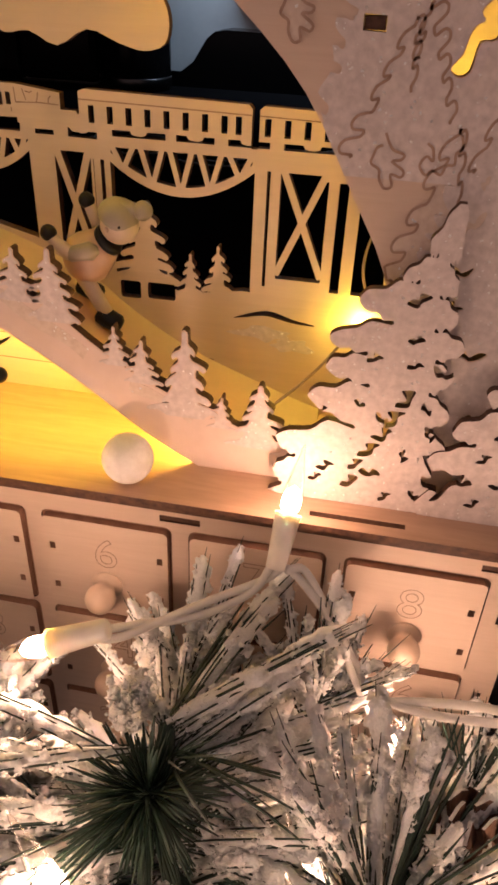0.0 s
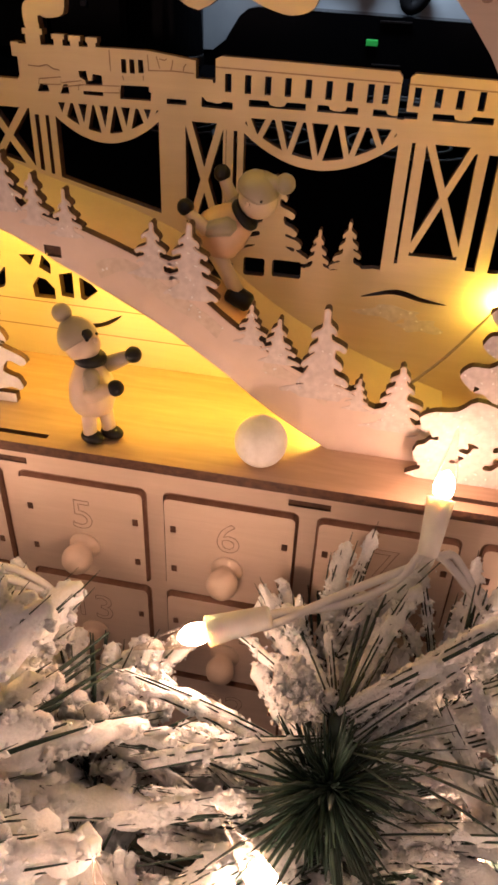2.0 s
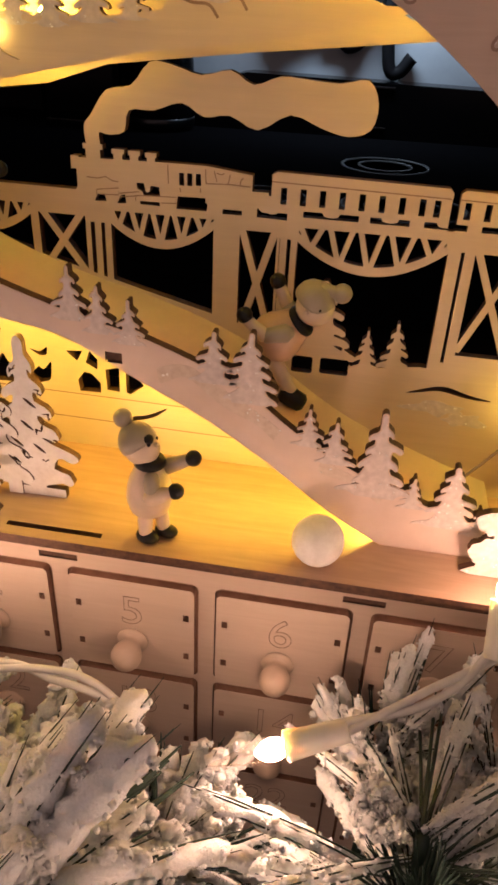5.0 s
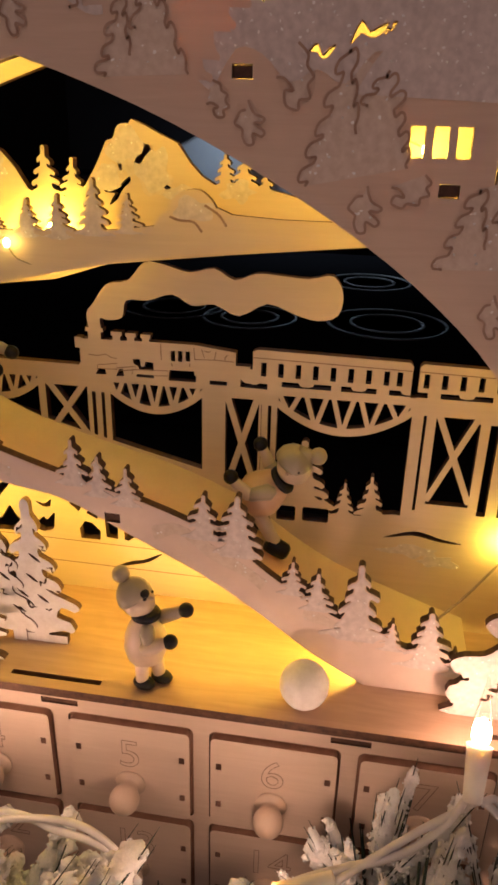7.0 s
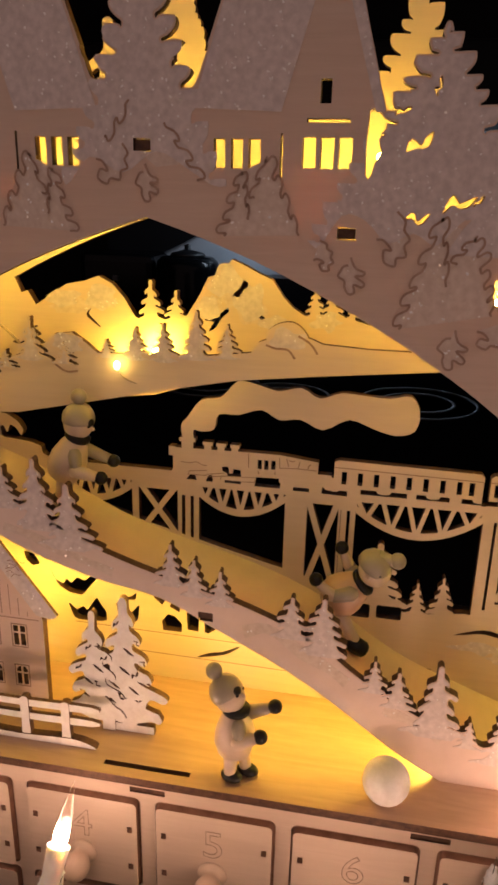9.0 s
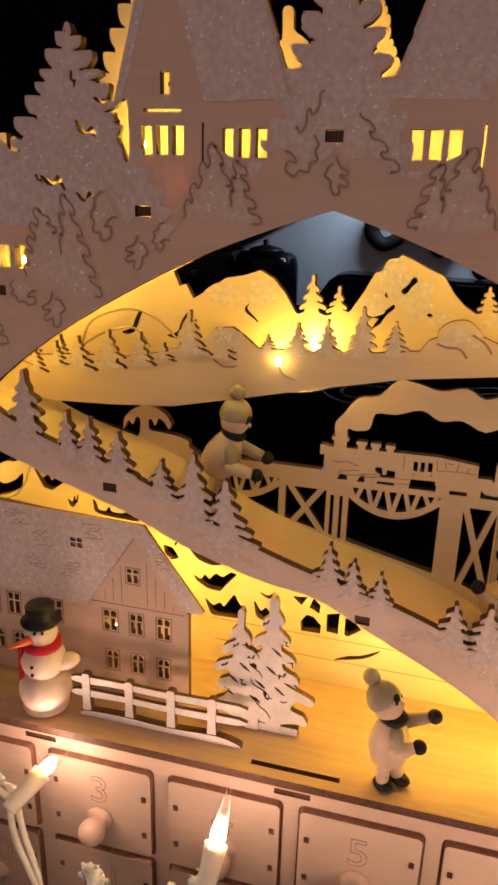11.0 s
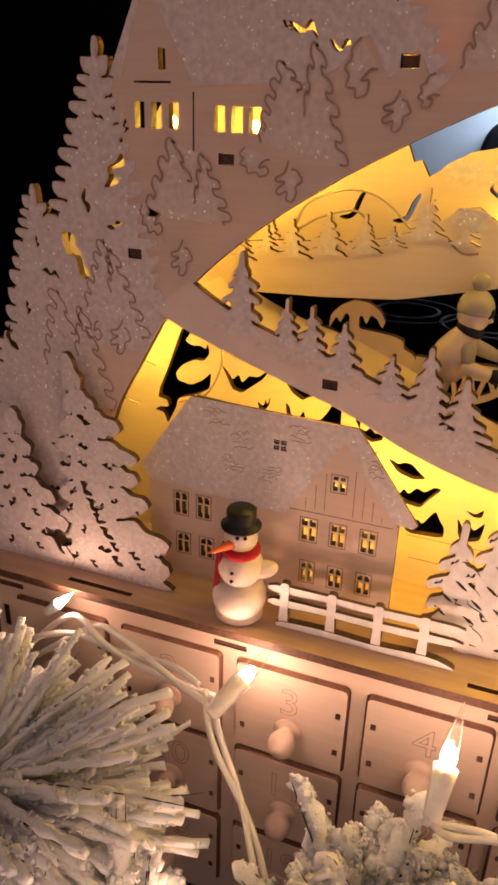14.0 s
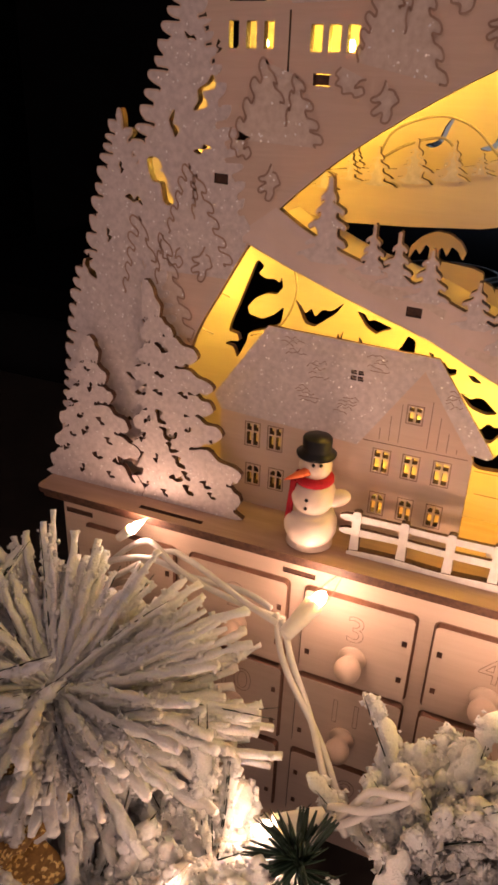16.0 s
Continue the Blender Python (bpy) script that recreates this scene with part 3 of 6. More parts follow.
for k, (x, z, h, w) in enumerate([(-126, 297, 32, 17), (-107, 294, 19, 11), (-97, 291, 20, 12), (-84, 286, 20, 13), (-65, 278, 18, 13), (-51, 270, 31, 18), (-37, 262, 29, 20),
                                  (7, 250, 19, 11), (17, 246, 17, 10), (28, 243, 16, 11), (58, 232, 19, 14), (71, 226, 26, 18), (93, 211, 15, 10), (103, 205, 17, 12),
                                  (119, 194, 34, 21), (133, 190, 13, 9), (147, 184, 26, 18), (158, 181, 12, 9)]):
    ramp_firs.append(fir(x, z - 1, h, w * 1.25, 5 if h > 22 else 4, 30 + k, trunk=w * 0.34, power=0.85, deep=0.68, wild=0.2))


def window_row(x0, z0, w, h, step, n=3):
    return [rect(x0 + k * step, x0 + k * step + w, z0, z0 + h) for k in range(n)]


win_hi = window_row(54, 411.5, 4.3, 9.5, 5.95) + window_row(24, 411, 4, 9.3, 6.0) + [rect(59, 62.6, 431, 438.2), rect(55, 69, 425.4, 426.6), rect(46.6, 47.4, 403, 422)]
win_lo = window_row(-170, 369.5, 4, 9, 7) + window_row(-138, 369, 4.4, 8.6, 6.8) + [rect(-160, -157, 389, 396), rect(-170, -155, 384.6, 385.4), rect(-146.4, -145.7, 362, 382)]
def tick(x, z, wide, seed, turn=0.0, heavy=1.0):
    """A small crooked cut like a gap between twigs."""
    rng = random.Random(seed)
    c, s = math.cos(radians(turn)), math.sin(radians(turn))
    mid = [(-wide * 0.5, rng.uniform(-0.2, 0.1) * wide), (-wide * 0.22, rng.uniform(0.02, 0.2) * wide), (0, rng.uniform(-0.12, 0.02) * wide), (wide * 0.26, rng.uniform(0.0, 0.16) * wide), (wide * 0.5, rng.uniform(0.1, 0.3) * wide)]
    fat = [0.5, 1.5, 0.7, 1.4, 0.4]
    k = 0.11 * wide * heavy
    up = [(u, v + f * k * rng.uniform(0.7, 1.1)) for (u, v), f in zip(mid, fat)]
    low = [(u, v - f * k * rng.uniform(0.7, 1.1)) for (u, v), f in zip(mid, fat)]
    return smooth_line([(x + u * c - v * s, z + u * s + v * c) for u, v in up + low[::-1]], 3, True)


tree_holes = [tick(x, z, w, k, turn) for k, (x, z, w, turn) in enumerate([(92, 419, 9, 25), (106, 401, 10, 4), (93, 396, 7, 0), (96, 436, 5, 60), (85.5, 429, 5, 10), (112, 402, 4, 30), (121, 404.5, 8, 60), (186, 373, 5, 10), (174.5, 370, 4.5, 80), (180.5, 354, 14, 113), (194, 342, 9, 70),
                                                                          (180.5, 333, 7, -30), (219, 324, 4.5, 80), (213, 311, 8, 5), (227, 295, 5.5, 70), (238, 279, 11, 60), (208, 272, 8, 35), (207, 256.5, 7, 5), (207, 246, 5, -30), (215, 229, 10, 0), (221, 206, 6, 0), (209, 284, 3.5, 60)])]
# daylight slots between the upper houses and the firs beside them
tree_holes += [smooth_line([(75, 429), (79, 428), (80.6, 424), (78, 421), (79.6, 417), (77.4, 413), (76.6, 409.5), (75, 410)], 2, True)]
tree_holes += [smooth_line([(16.4, 438), (18.6, 439), (20.4, 444), (22, 448), (19, 452), (17, 455), (12, 454), (14, 450), (10.6, 447), (11, 443), (15, 442), (16.4, 440), (15, 434.6)], 2, True)]
tree_holes.append(smooth_line([(206, 328), (202, 329), (199, 326), (200.4, 324), (197.6, 322), (196, 316), (193.6, 312.6), (195.6, 310.6), (198.6, 312), (200, 319), (204, 320)], 3, True))
slots = [(-1, 418), (-70, 392), (-133, 360), (-172, 323), (-88, 280), (22, 236), (113.5, 195), (-238, 236)]
slots += [(70, 391), (133, 360), (172, 322), (238, 236)]
slot_cuts = [[(x - 3.1, z - 1.9), (x + 3.1, z - 2.1), (x + 3.1, z + 1.9), (x - 3.1, z + 2.1)] for x, z in slots]
opening = inner + [(198, DECK - 1), (-198, DECK - 1)]
front = sawn("front_board", [band, slope, house_hi, mirror(house_hi), house_lo, mirror(house_lo)] + firs_hi + ramp_firs,
     win_hi + [mirror(w) for w in win_hi] + win_lo + [mirror(w) for w in win_lo] + tree_holes + [mirror(h) for h in tree_holes] + slot_cuts,
     FRONT, 4, arch, "pale plywood arch sawn into village, firs and ski slope", shy=[opening], timid=set(range(6, 6 + len(firs_hi))))
for x, z in slots:
    from_bm("joint_tab", box_bm(x - 2.9, x + 2.9, FRONT + 0.9, FRONT + 4, z - 1.7, z + 1.7, 0.1), BURNT, arch)

# glittering snow on firs and roofs
coats = [shrunk(f, 0.5) for f in ramp_firs]
for f in coats:
    sawn("snow_coat", [f], [], FRONT - 0.3, 0.3, front, "glittering snow", [GLITTER, GLITTER])
GABLE_HI, GABLE_LO = [(47, 428), (63, 470), (78, 429)], [(-176, 386), (-162, 413), (-146, 384)]
roof_hi = [(17, 429.5), (31, 473), (61, 477), (46.5, 428.5)]
trim_hi = [(63.4, 472), (66, 477), (80, 428.5), (77, 428.5)]
roof_lo = [(-164.5, 417.5), (-126, 416.0), (-108, 394), (-103, 385.6), (-145.5, 384)]
trim_lo = [(-180, 387), (-166.4, 417), (-164.6, 416), (-176, 386)]
for loop in (roof_hi, trim_hi, roof_lo, trim_lo):
    for l in (loop, mirror(loop)):
        sawn("roof_snow", [l], [], FRONT - 0.45, 0.45, front, "glittering snow", [GLITTER, GLITTER])
for k in (1, 2, 3, 4):
    for l in (firs_hi[k], firs_hi[k + 4]):
        z0 = {1: 392, 2: 276, 3: 186, 4: 150}[k]
        below = [[(-300, 100), (300, 100)] + smooth_line([(300 - 8 * i, z0 + 7 * math.sin(i * 1.9 + k) * math.sin(i * 0.61) + 3 * math.sin(i * 2.9)) for i in range(76)], 3), opening]
        if k == 2:
            wave = smooth_line([(160 + 4 * math.sin(i * 2.1) + 3 * math.sin(i * 4.4), 290 + 7 * i) for i in range(16)], 4)
            below.append([(0, 290)] + wave + [(0, 398)])
            below.append(mirror(below[-1]))
        sawn("snow_coat", [shrunk(l, 0.7)], below + [shrunk(h, -0.3) for h in tree_holes] + [mirror(shrunk(h, -0.3)) for h in tree_holes] + slot_cuts, FRONT - 0.3 - 0.05 * k, 0.3, front, "glittering snow", [GLITTER, GLITTER])
sawn("snow_coat", [shrunk(firs_hi[0], 0.7)], [[(60, 380), (-60, 380)] + smooth_line([(-60, 402), (-44, 408), (-30, 404), (-20, 414), (-8, 409), (4, 416), (16, 410), (26, 405), (40, 408), (60, 402)], 4)] + slot_cuts, FRONT - 0.35, 0.3, front, "glittering snow", [GLITTER, GLITTER])


def ribbon(points, width):
    """A thin burnt line of that width along the points."""
    p = [Vector(q) for q in points]
    left, right = [], []
    for i, q in enumerate(p):
        d = (p[min(i + 1, len(p) - 1)] - p[max(i - 1, 0)]).normalized()
        n = Vector((-d.y, d.x)) * width / 2
        left.append(tuple(q + n))
        right.append(tuple(q - n))
    return left, right


def lobed(a, b, n, out, seed):
    """A wandering edge from a to b with n rounded lobes that bulge by out to its left."""
    rng = random.Random(seed)
    a, b = Vector(a), Vector(b)
    d = (b - a) / n
    q = Vector((-d.y, d.x)).normalized() * out
    pts = [tuple(a)]
    for k in range(n):
        o, f = a + d * (k + rng.uniform(-0.12, 0.12)), (0.55 + 0.6 * (k + 1) / n) * rng.uniform(0.75, 1.25)
        pts += [tuple(o + d * u + q * v * f) for u, v in ((0.18, -0.1), (0.34, 0.35), (0.56, 0.95), (0.86, 1.1), (1.02, 0.8), (0.96, 0.3), (0.90, -0.15))]
    return pts + [tuple(b)]


LEAF = [(0.05, 1.0), (-0.05, 0.82), (-0.2, 0.68), (-0.5, 0.60), (-0.42, 0.50), (-0.15, 0.48), (-0.5, 0.30), (-0.42, 0.18), (-0.12, 0.24), (-0.16, 0.02), (0.06, -0.02), (0.22, 0.16), (0.24, 0.34), (0.48, 0.46), (0.40, 0.62), (0.30, 0.74), (0.12, 0.78)]
HOOK = [(-0.34, 0.86), (-0.5, 0.66), (-0.40, 0.52), (-0.48, 0.34), (-0.28, 0.26), (-0.24, 0.08), (0.04, 0.10), (0.16, -0.02), (0.42, 0.10), (0.34, 0.30), (0.12, 0.26), (0.26, 0.46), (0.46, 0.52)]


def engraving(lines, patch, name="engraved_fir"):
    """Scorched strokes on the front board, with a dusting of glitter inside."""
    def within(px, pz):
        return any(abs(px) <= b[0] and pz < a[1] + (b[1] - a[1]) * (abs(px) - a[0]) / (b[0] - a[0]) + 1.2 for a, b in zip(INNER, INNER[1:]) if a[0] <= abs(px))

    verts, faces = [], []
    for seg in lines:
        clean = [q for q in smooth_line(seg, 4) if not within(q[0], q[1])]
        if len(clean) < 4:
            continue
        l, r = ribbon(clean, 0.8)
        base = len(verts)
        for a, b in zip(l, r):
            verts += [(a[0], FRONT - 0.64, a[1]), (b[0], FRONT - 0.64, b[1])]
        faces += [[base + 2 * k, base + 2 * k + 1, base + 2 * k + 3, base + 2 * k + 2] for k in range(len(l) - 1)]
    from_lists(name, verts, faces, SCORCHED, front)
    sawn("glitter_patch", [patch], slot_cuts + [opening], FRONT - 0.12, 0.12, front, "", [DUSTED, DUSTED])


def double_fir(s, apex, foot, apex_in, foot_in, n, out, seed):
    """Two overlapping firs: the outer edge of one, the inner edge of the other and short strokes where they meet."""
    outer, inner = lobed(foot, apex, n, out, seed), lobed(apex_in, foot_in, n, out, seed + 50)
    mid = ((apex[0] + apex_in[0]) / 2, min(apex[1], apex_in[1]) - 0.34 * (apex[1] - foot[1]))
    low = ((apex[0] * 0.3 + apex_in[0] * 0.7), mid[1] - 0.3 * (apex[1] - foot[1]))
    lines = [outer + [(apex[0] - 0.6, apex[1] + 0.8)], inner, lobed(apex, mid, 2, out * 0.6, seed + 7), lobed(low, apex_in, 3, out * 0.5, seed + 9)]
    flip = lambda pts: [(s * -x, z) for x, z in pts]
    engraving([flip(l) for l in lines], flip(outer + inner))


def small_bough(shape, x, z, w, h, s=1, turn=0.0):
    c, q = math.cos(radians(turn)), math.sin(radians(turn))
    pts = [(x - s * (u * w * c - (v - 0.5) * h * q), z + u * w * q + (v - 0.5) * h * c) for u, v in shape]
    engraving([pts], pts, "engraved_bough")


for s in (-1, 1):
    for k, (apex, foot, apex_in, foot_in, n, out) in enumerate([((-42, 414), (-54, 390), (-34, 410), (-28, 389), 4, 2.2), ((-112, 391), (-120, 366), (-101, 397), (-90, 360), 5, 2.6), ((-154, 365), (-166, 338), (-142, 361), (-133, 337), 4, 2.6),
                                                                ((-186, 327), (-196, 299), (-183, 324), (-169, 288), 5, 2.6), ((-210, 304), (-219, 270), (-199, 298), (-186, 252), 5, 3.0)]):
        double_fir(-s, apex, foot, apex_in, foot_in, n, out, 210 + 10 * k + s)
    for x, z, w, h, turn in ((72.5, 377.5, 9, 12, 0), (108.5, 354, 10, 13.5, 8), (151, 323.5, 9, 13.5, 0), (180, 288, 9.5, 15, -6)):
        small_bough(LEAF, s * x, z, w, h, s, turn)
    for x, z, w, h, turn in ((85, 391, 11, 19, -20), (121.5, 360.5, 12, 11, 0), (164, 338, 9, 14, 10), (195, 292, 10, 15, 15), (62, 384, 7, 11, -40)):
        small_bough(HOOK, s * x, z, w, h, s, turn)
small_bough(LEAF, 0.5, 406, 8, 12)
small_bough(HOOK, -12, 413, 12, 15)
engraving([lobed((7, 425), (19, 407), 3, 1.8, 5), lobed((-5, 432), (-14, 420), 2, 1.8, 6)], [(-4, 430), (6, 424), (12, 412), (4, 411), (-6, 419), (-12, 421)], "engraved_bough")

# the sloping shelf behind the ski slope
verts, faces = [], []
line = [(x, z - 3.8) for x, z in TOP if x < 170]
for x, z in line:
    for y, dz in ((FRONT + 4, 0), (BACK, 0), (FRONT + 4, -3), (BACK, -3)):
        verts.append((x, y, z + dz))
for i in range(len(line) - 1):
    a, b = 4 * i, 4 * (i + 1)
    faces += [[a, b, b + 1, a + 1], [a + 2, a + 3, b + 3, b + 2], [a, a + 2, b + 2, b], [a + 1, b + 1, b + 3, a + 3]]
from_lists("slope_shelf", verts, faces, PLY_SHELF, arch)

# back board: bridge, train, smoke, mountains, forest
back = []
back.append([(-262, DECK), (-255, 240), (-238, 300), (-229, 326), (-224, 342), (-207, 353), (-196, 362), (-165, 372), (-115, 392), (-150, 318), (-165, 290), (-190, 250), (-186, DECK)])
back.append([(262, DECK), (255, 240), (215, 320), (165, 372), (115, 392), (150, 330), (172, 290), (184, 250), (186, 222), (186, DECK)])
back.append([(-190, DECK), (190, DECK), (190, 222), (131, 226), (105, 222), (90, 224), (60, 236), (20, 246), (-40, 262), (-66, 284), (-74, 286), (-88, 284), (-100, 290), (-149, 299), (-190, 300)])
ring_in = [(x, z + 2.6) for x, z in inner if z > 300]
back.append([(-175, 300), (-215, 325), (-175, 388), (-122, 408), (-78, 434), (0, 436), (78, 434), (122, 408), (175, 388), (215, 325), (175, 300)] + [p for p in ring_in[::-1]])
for s in (-1, 1):
    back += [[(s * x, z) for x, z in loop] for loop in (spruce(90, 396, 80, 70, 9, 3, 71), spruce(0, 400, 86, 52, 9, 3, 77), [(143, 396), (143, 413.5), (151.5, 414.5), (151.5, 421), (157, 421), (157, 418.5), (163, 418.5), (165, 416.5), (165, 396)], fir(121, 392, 32, 30, 4, 72), fir(28, 420, 46, 44, 4, 73), fir(148, 372, 48, 34, 5, 74), fir(206, 300, 60, 44, 5, 75))]
BEAM = [(-62, 276), (200, 275.5), (200, 281), (-62, 283)]
back.append(BEAM)


def span(x0, x1, ztop, sag, thick=3.0):
    """Lens-shaped girder with a zigzag web hung under the rails."""
    mid = (x0 + x1) / 2
    arc = [(x0 + (x1 - x0) * k / 16, ztop - sag * (1 - ((x0 + (x1 - x0) * k / 16 - mid) / ((x1 - x0) / 2)) ** 2)) for k in range(17)]
    parts = [arc + [(x, z + thick * 1.15) for x, z in arc[::-1]]]
    n = 5
    for k in range(n):
        a, b = x0 + (x1 - x0) * (k + 0.12) / n, x0 + (x1 - x0) * (k + 1 - 0.12) / n
        m = (a + b) / 2
        dip = lambda q: ztop + 1 - sag * (1 - ((q - mid) / ((x1 - x0) / 2)) ** 2)
        parts += [bar(a, ztop + 5.5, m, dip(m), 2.0), bar(b, ztop + 5.5, m, dip(m), 2.0)]
    return parts


def tower(x0, w, z0, z1, post_l, post_r, k=2.7):
    """Trestle: posts either side, crossed braces and ties between."""
    return [rect(x0, x0 + post_l, z0, z1), rect(x0 + w - post_r, x0 + w, z0, z1), bar(x0 + post_l, z1 - 1, x0 + w - post_r, z0 + 4, k), bar(x0 + post_l, z0 + 4, x0 + w - post_r, z1 - 1, k),
            rect(x0, x0 + w, z0 - 2, z0 + 2.5), rect(x0, x0 + w, z1 - 4, z1 + 1)]


back += span(7, 48, 272, 9) + span(79, 134, 271, 11) + span(-62, -24, 272, 8)
back += tower(48, 25, 226, 277, 10, 1.0) + [rect(73.2, 75.8, 226, 277), rect(77.2, 79.6, 226, 277), rect(72, 80, 271, 277)]
back += tower(-24, 24, 246, 277, 3.2, 2) + [rect(1.6, 4.2, 246, 277), rect(5.6, 8.2, 244, 277), rect(-1, 8, 271, 277)]
back += tower(139.8, 25, 230, 276, 3.8, 3.8, 2.6) + [rect(134, 138.6, 220, 277), rect(133, 145, 272, 277), rect(168.4, 173, 226, 277), rect(160, 174, 270, 277), rect(134, 190, 222, 229)]
# carriages and engine
back += [[(69, 280), (69, 293.5), (71, 294.4), (131, 293.4), (132.4, 292), (132.4, 280)], [(135, 280), (135, 292), (136.5, 293.2), (205, 292), (205, 280)]]
back += [rect(-4, 68, 280, 287), [(-4, 283), (-4, 294), (27, 294.5), (45, 294.5), (62, 292.5), (62, 286), (69, 286), (69, 280)], [(-6.5, 280), (-2, 287), (4, 287), (4, 280)],
         rect(0, 5.5, 292, 298.5), rect(-1, 6.5, 297.2, 299), rect(10.5, 13.8, 292, 297.4), rect(9.8, 14.5, 296.2, 297.8), rect(16.6, 19.8, 292, 297), rect(16, 20.5, 296, 297.6), rect(23, 26, 292, 296.6), rect(22.4, 26.6, 295.8, 297.4),
         rect(-6, -3, 290, 294.5)]
SMOKE = [(1, 298), (0, 305), (3, 309), (9, 317), (18, 319), (25, 326.5), (33, 326), (43, 323.5), (53, 325.5), (61, 321.5), (70, 324.5), (80, 324), (90, 323.5), (99, 325), (103, 318), (101.5, 310),
         (94, 307.5), (85, 309.5), (74, 313), (63, 307.5), (53, 311.5), (44, 310.5), (36, 314.5), (26, 311.5), (17, 311), (15, 304), (9, 302.5), (5.5, 303), (5.5, 298)]
back.append(smooth_line(SMOKE, 3, True))
# smaller pieces of the back board: firs at the foot of the bridge
back += [fir(110, 222, 17, 11, 4, 61), fir(121, 224, 19, 13, 4, 62), fir(92, 225, 32, 30, 5, 63, trunk=3), fir(101, 222, 10, 10, 3, 64)]
# mountains
MOUNT = [(-74.5, 366), (-72, 360), (-69, 361), (-65.5, 355), (-59, 359), (-51, 364.5), (-43, 366), (-36, 368.5), (-30, 365.5), (-25, 360), (-20, 352), (-14, 349), (-4, 350), (3, 354), (8, 362), (12, 370), (17, 371.5), (22, 377.5), (27, 375.5),
         (33, 372.5), (39, 370), (44, 363), (48, 359), (53, 356), (60, 357), (70, 356), (86, 352), (112, 342), (128, 338)]
back.append([(-175, 312), (-90, 313), (-36, 315), (-12, 318), (10, 325), (60, 331), (128, 338)] + MOUNT[::-1] + [(-100, 382), (-125, 392), (-190, 330)])
back += [fir(-13, 346, 22, 17, 5, 65), fir(-2, 346, 18, 14, 5, 66), fir(57, 352, 15, 12, 5, 68), fir(64, 352, 14, 14, 4, 69), fir(72, 351, 11, 9, 4, 70)]
cuts = []
for x in (73.5, 80.5, 87.5, 94.5, 101.5, 108.5, 115.5, 122.5, 127.6, 138, 145, 152, 159, 166):
    cuts.append(rect(x - 1.1, x + 1.1, 283.4, 289.2))
# between the wheels and rods of the engine, under the cab and at the coupling
cuts += [[(2.3, 279.0), (3.7, 281.6), (6.3, 281.8), (7.0, 279.2)], [(11.2, 278.8), (12.6, 281.9), (14.3, 282.1), (14.6, 279.0)], [(18.8, 286.7), (21.7, 286.8), (22.2, 283.6), (23.7, 283.8), (24.1, 286.0), (27.4, 285.7), (27.6, 282.6), (21.4, 282.4), (21.0, 283.7), (19.0, 284.7)], [(20.1, 280.3), (27.6, 280.3), (27.5, 279.0), (20.0, 279.1)]]
cuts += [[(34.4, 283.1), (44.8, 283.3), (44.8, 281.6), (45.6, 281.3), (45.3, 278.6), (33.8, 278.6)], [(51.3, 279.9), (58.4, 279.9), (58.5, 278.2), (51.2, 278.2)], [(64.1, 281.5), (65.8, 280.0), (68.2, 279.8), (69.1, 279.5), (71.0, 279.7), (71.8, 280.3), (75.2, 280.2), (75.2, 277.8), (64.0, 278.1)], [(35.0, 291.4), (36.8, 291.4), (36.8, 287.0), (35.0, 287.1)], [(38.0, 291.5), (39.8, 291.4), (39.8, 287.1), (38.0, 287.1)], [(41.2, 291.6), (43.0, 291.5), (43.1, 287.4), (41.2, 287.4)]]
# under the carriages, with the wheel sets hanging into the gap
for a, b in ((81, 101), (105, 119), (124, 139), (144, 164)):
    m = (a + b) / 2
    cuts.append([(a, 279.4), (b, 279.4), (b, 281.6), (m + 3.2, 281.6), (m + 2.6, 280.4), (m + 1.0, 280.0), (m - 1.0, 280.0), (m - 2.6, 280.4), (m - 3.2, 281.6), (a, 281.6)])
cuts += [rect(133 - 0.7, 133 + 1.6, 279, 290), rect(62.4, 65, 287, 293)]
cuts += [smooth_line([(128, 214.5), (141, 218.8), (152, 216.2), (161, 214.6), (152, 214.6), (141, 216.6), (133, 215.2)], 4, True)]
# openings in the lower wall: the trestle's feet and the drooping boughs of the big fir
cuts += [[(-15, 215.6), (-7.6, 216.4), (-10.4, 211.4)], [(-4.6, 216.6), (-1.2, 213), (-1.6, 208.4), (-6.6, 211)], [(-10.6, 202.4), (-7.6, 206.6), (-4.2, 206), (-0.4, 202), (-0.6, 197.4), (-10, 197.2)], [(2, 208.8), (8.2, 210.4), (8, 198.8), (2.4, 199.2)], [(11, 208.6), (16.5, 206), (19, 203.2), (13, 198.4), (11, 199)]]


# gaps between the boughs of the big fir in the lower wall
def gap(*points):
    for _ in range(2):
        points = [(a[0] * (1 - k) + b[0] * k, a[1] * (1 - k) + b[1] * k) for a, b in zip(points, points[1:] + points[:1]) for k in (0.14, 0.86)]
    return points


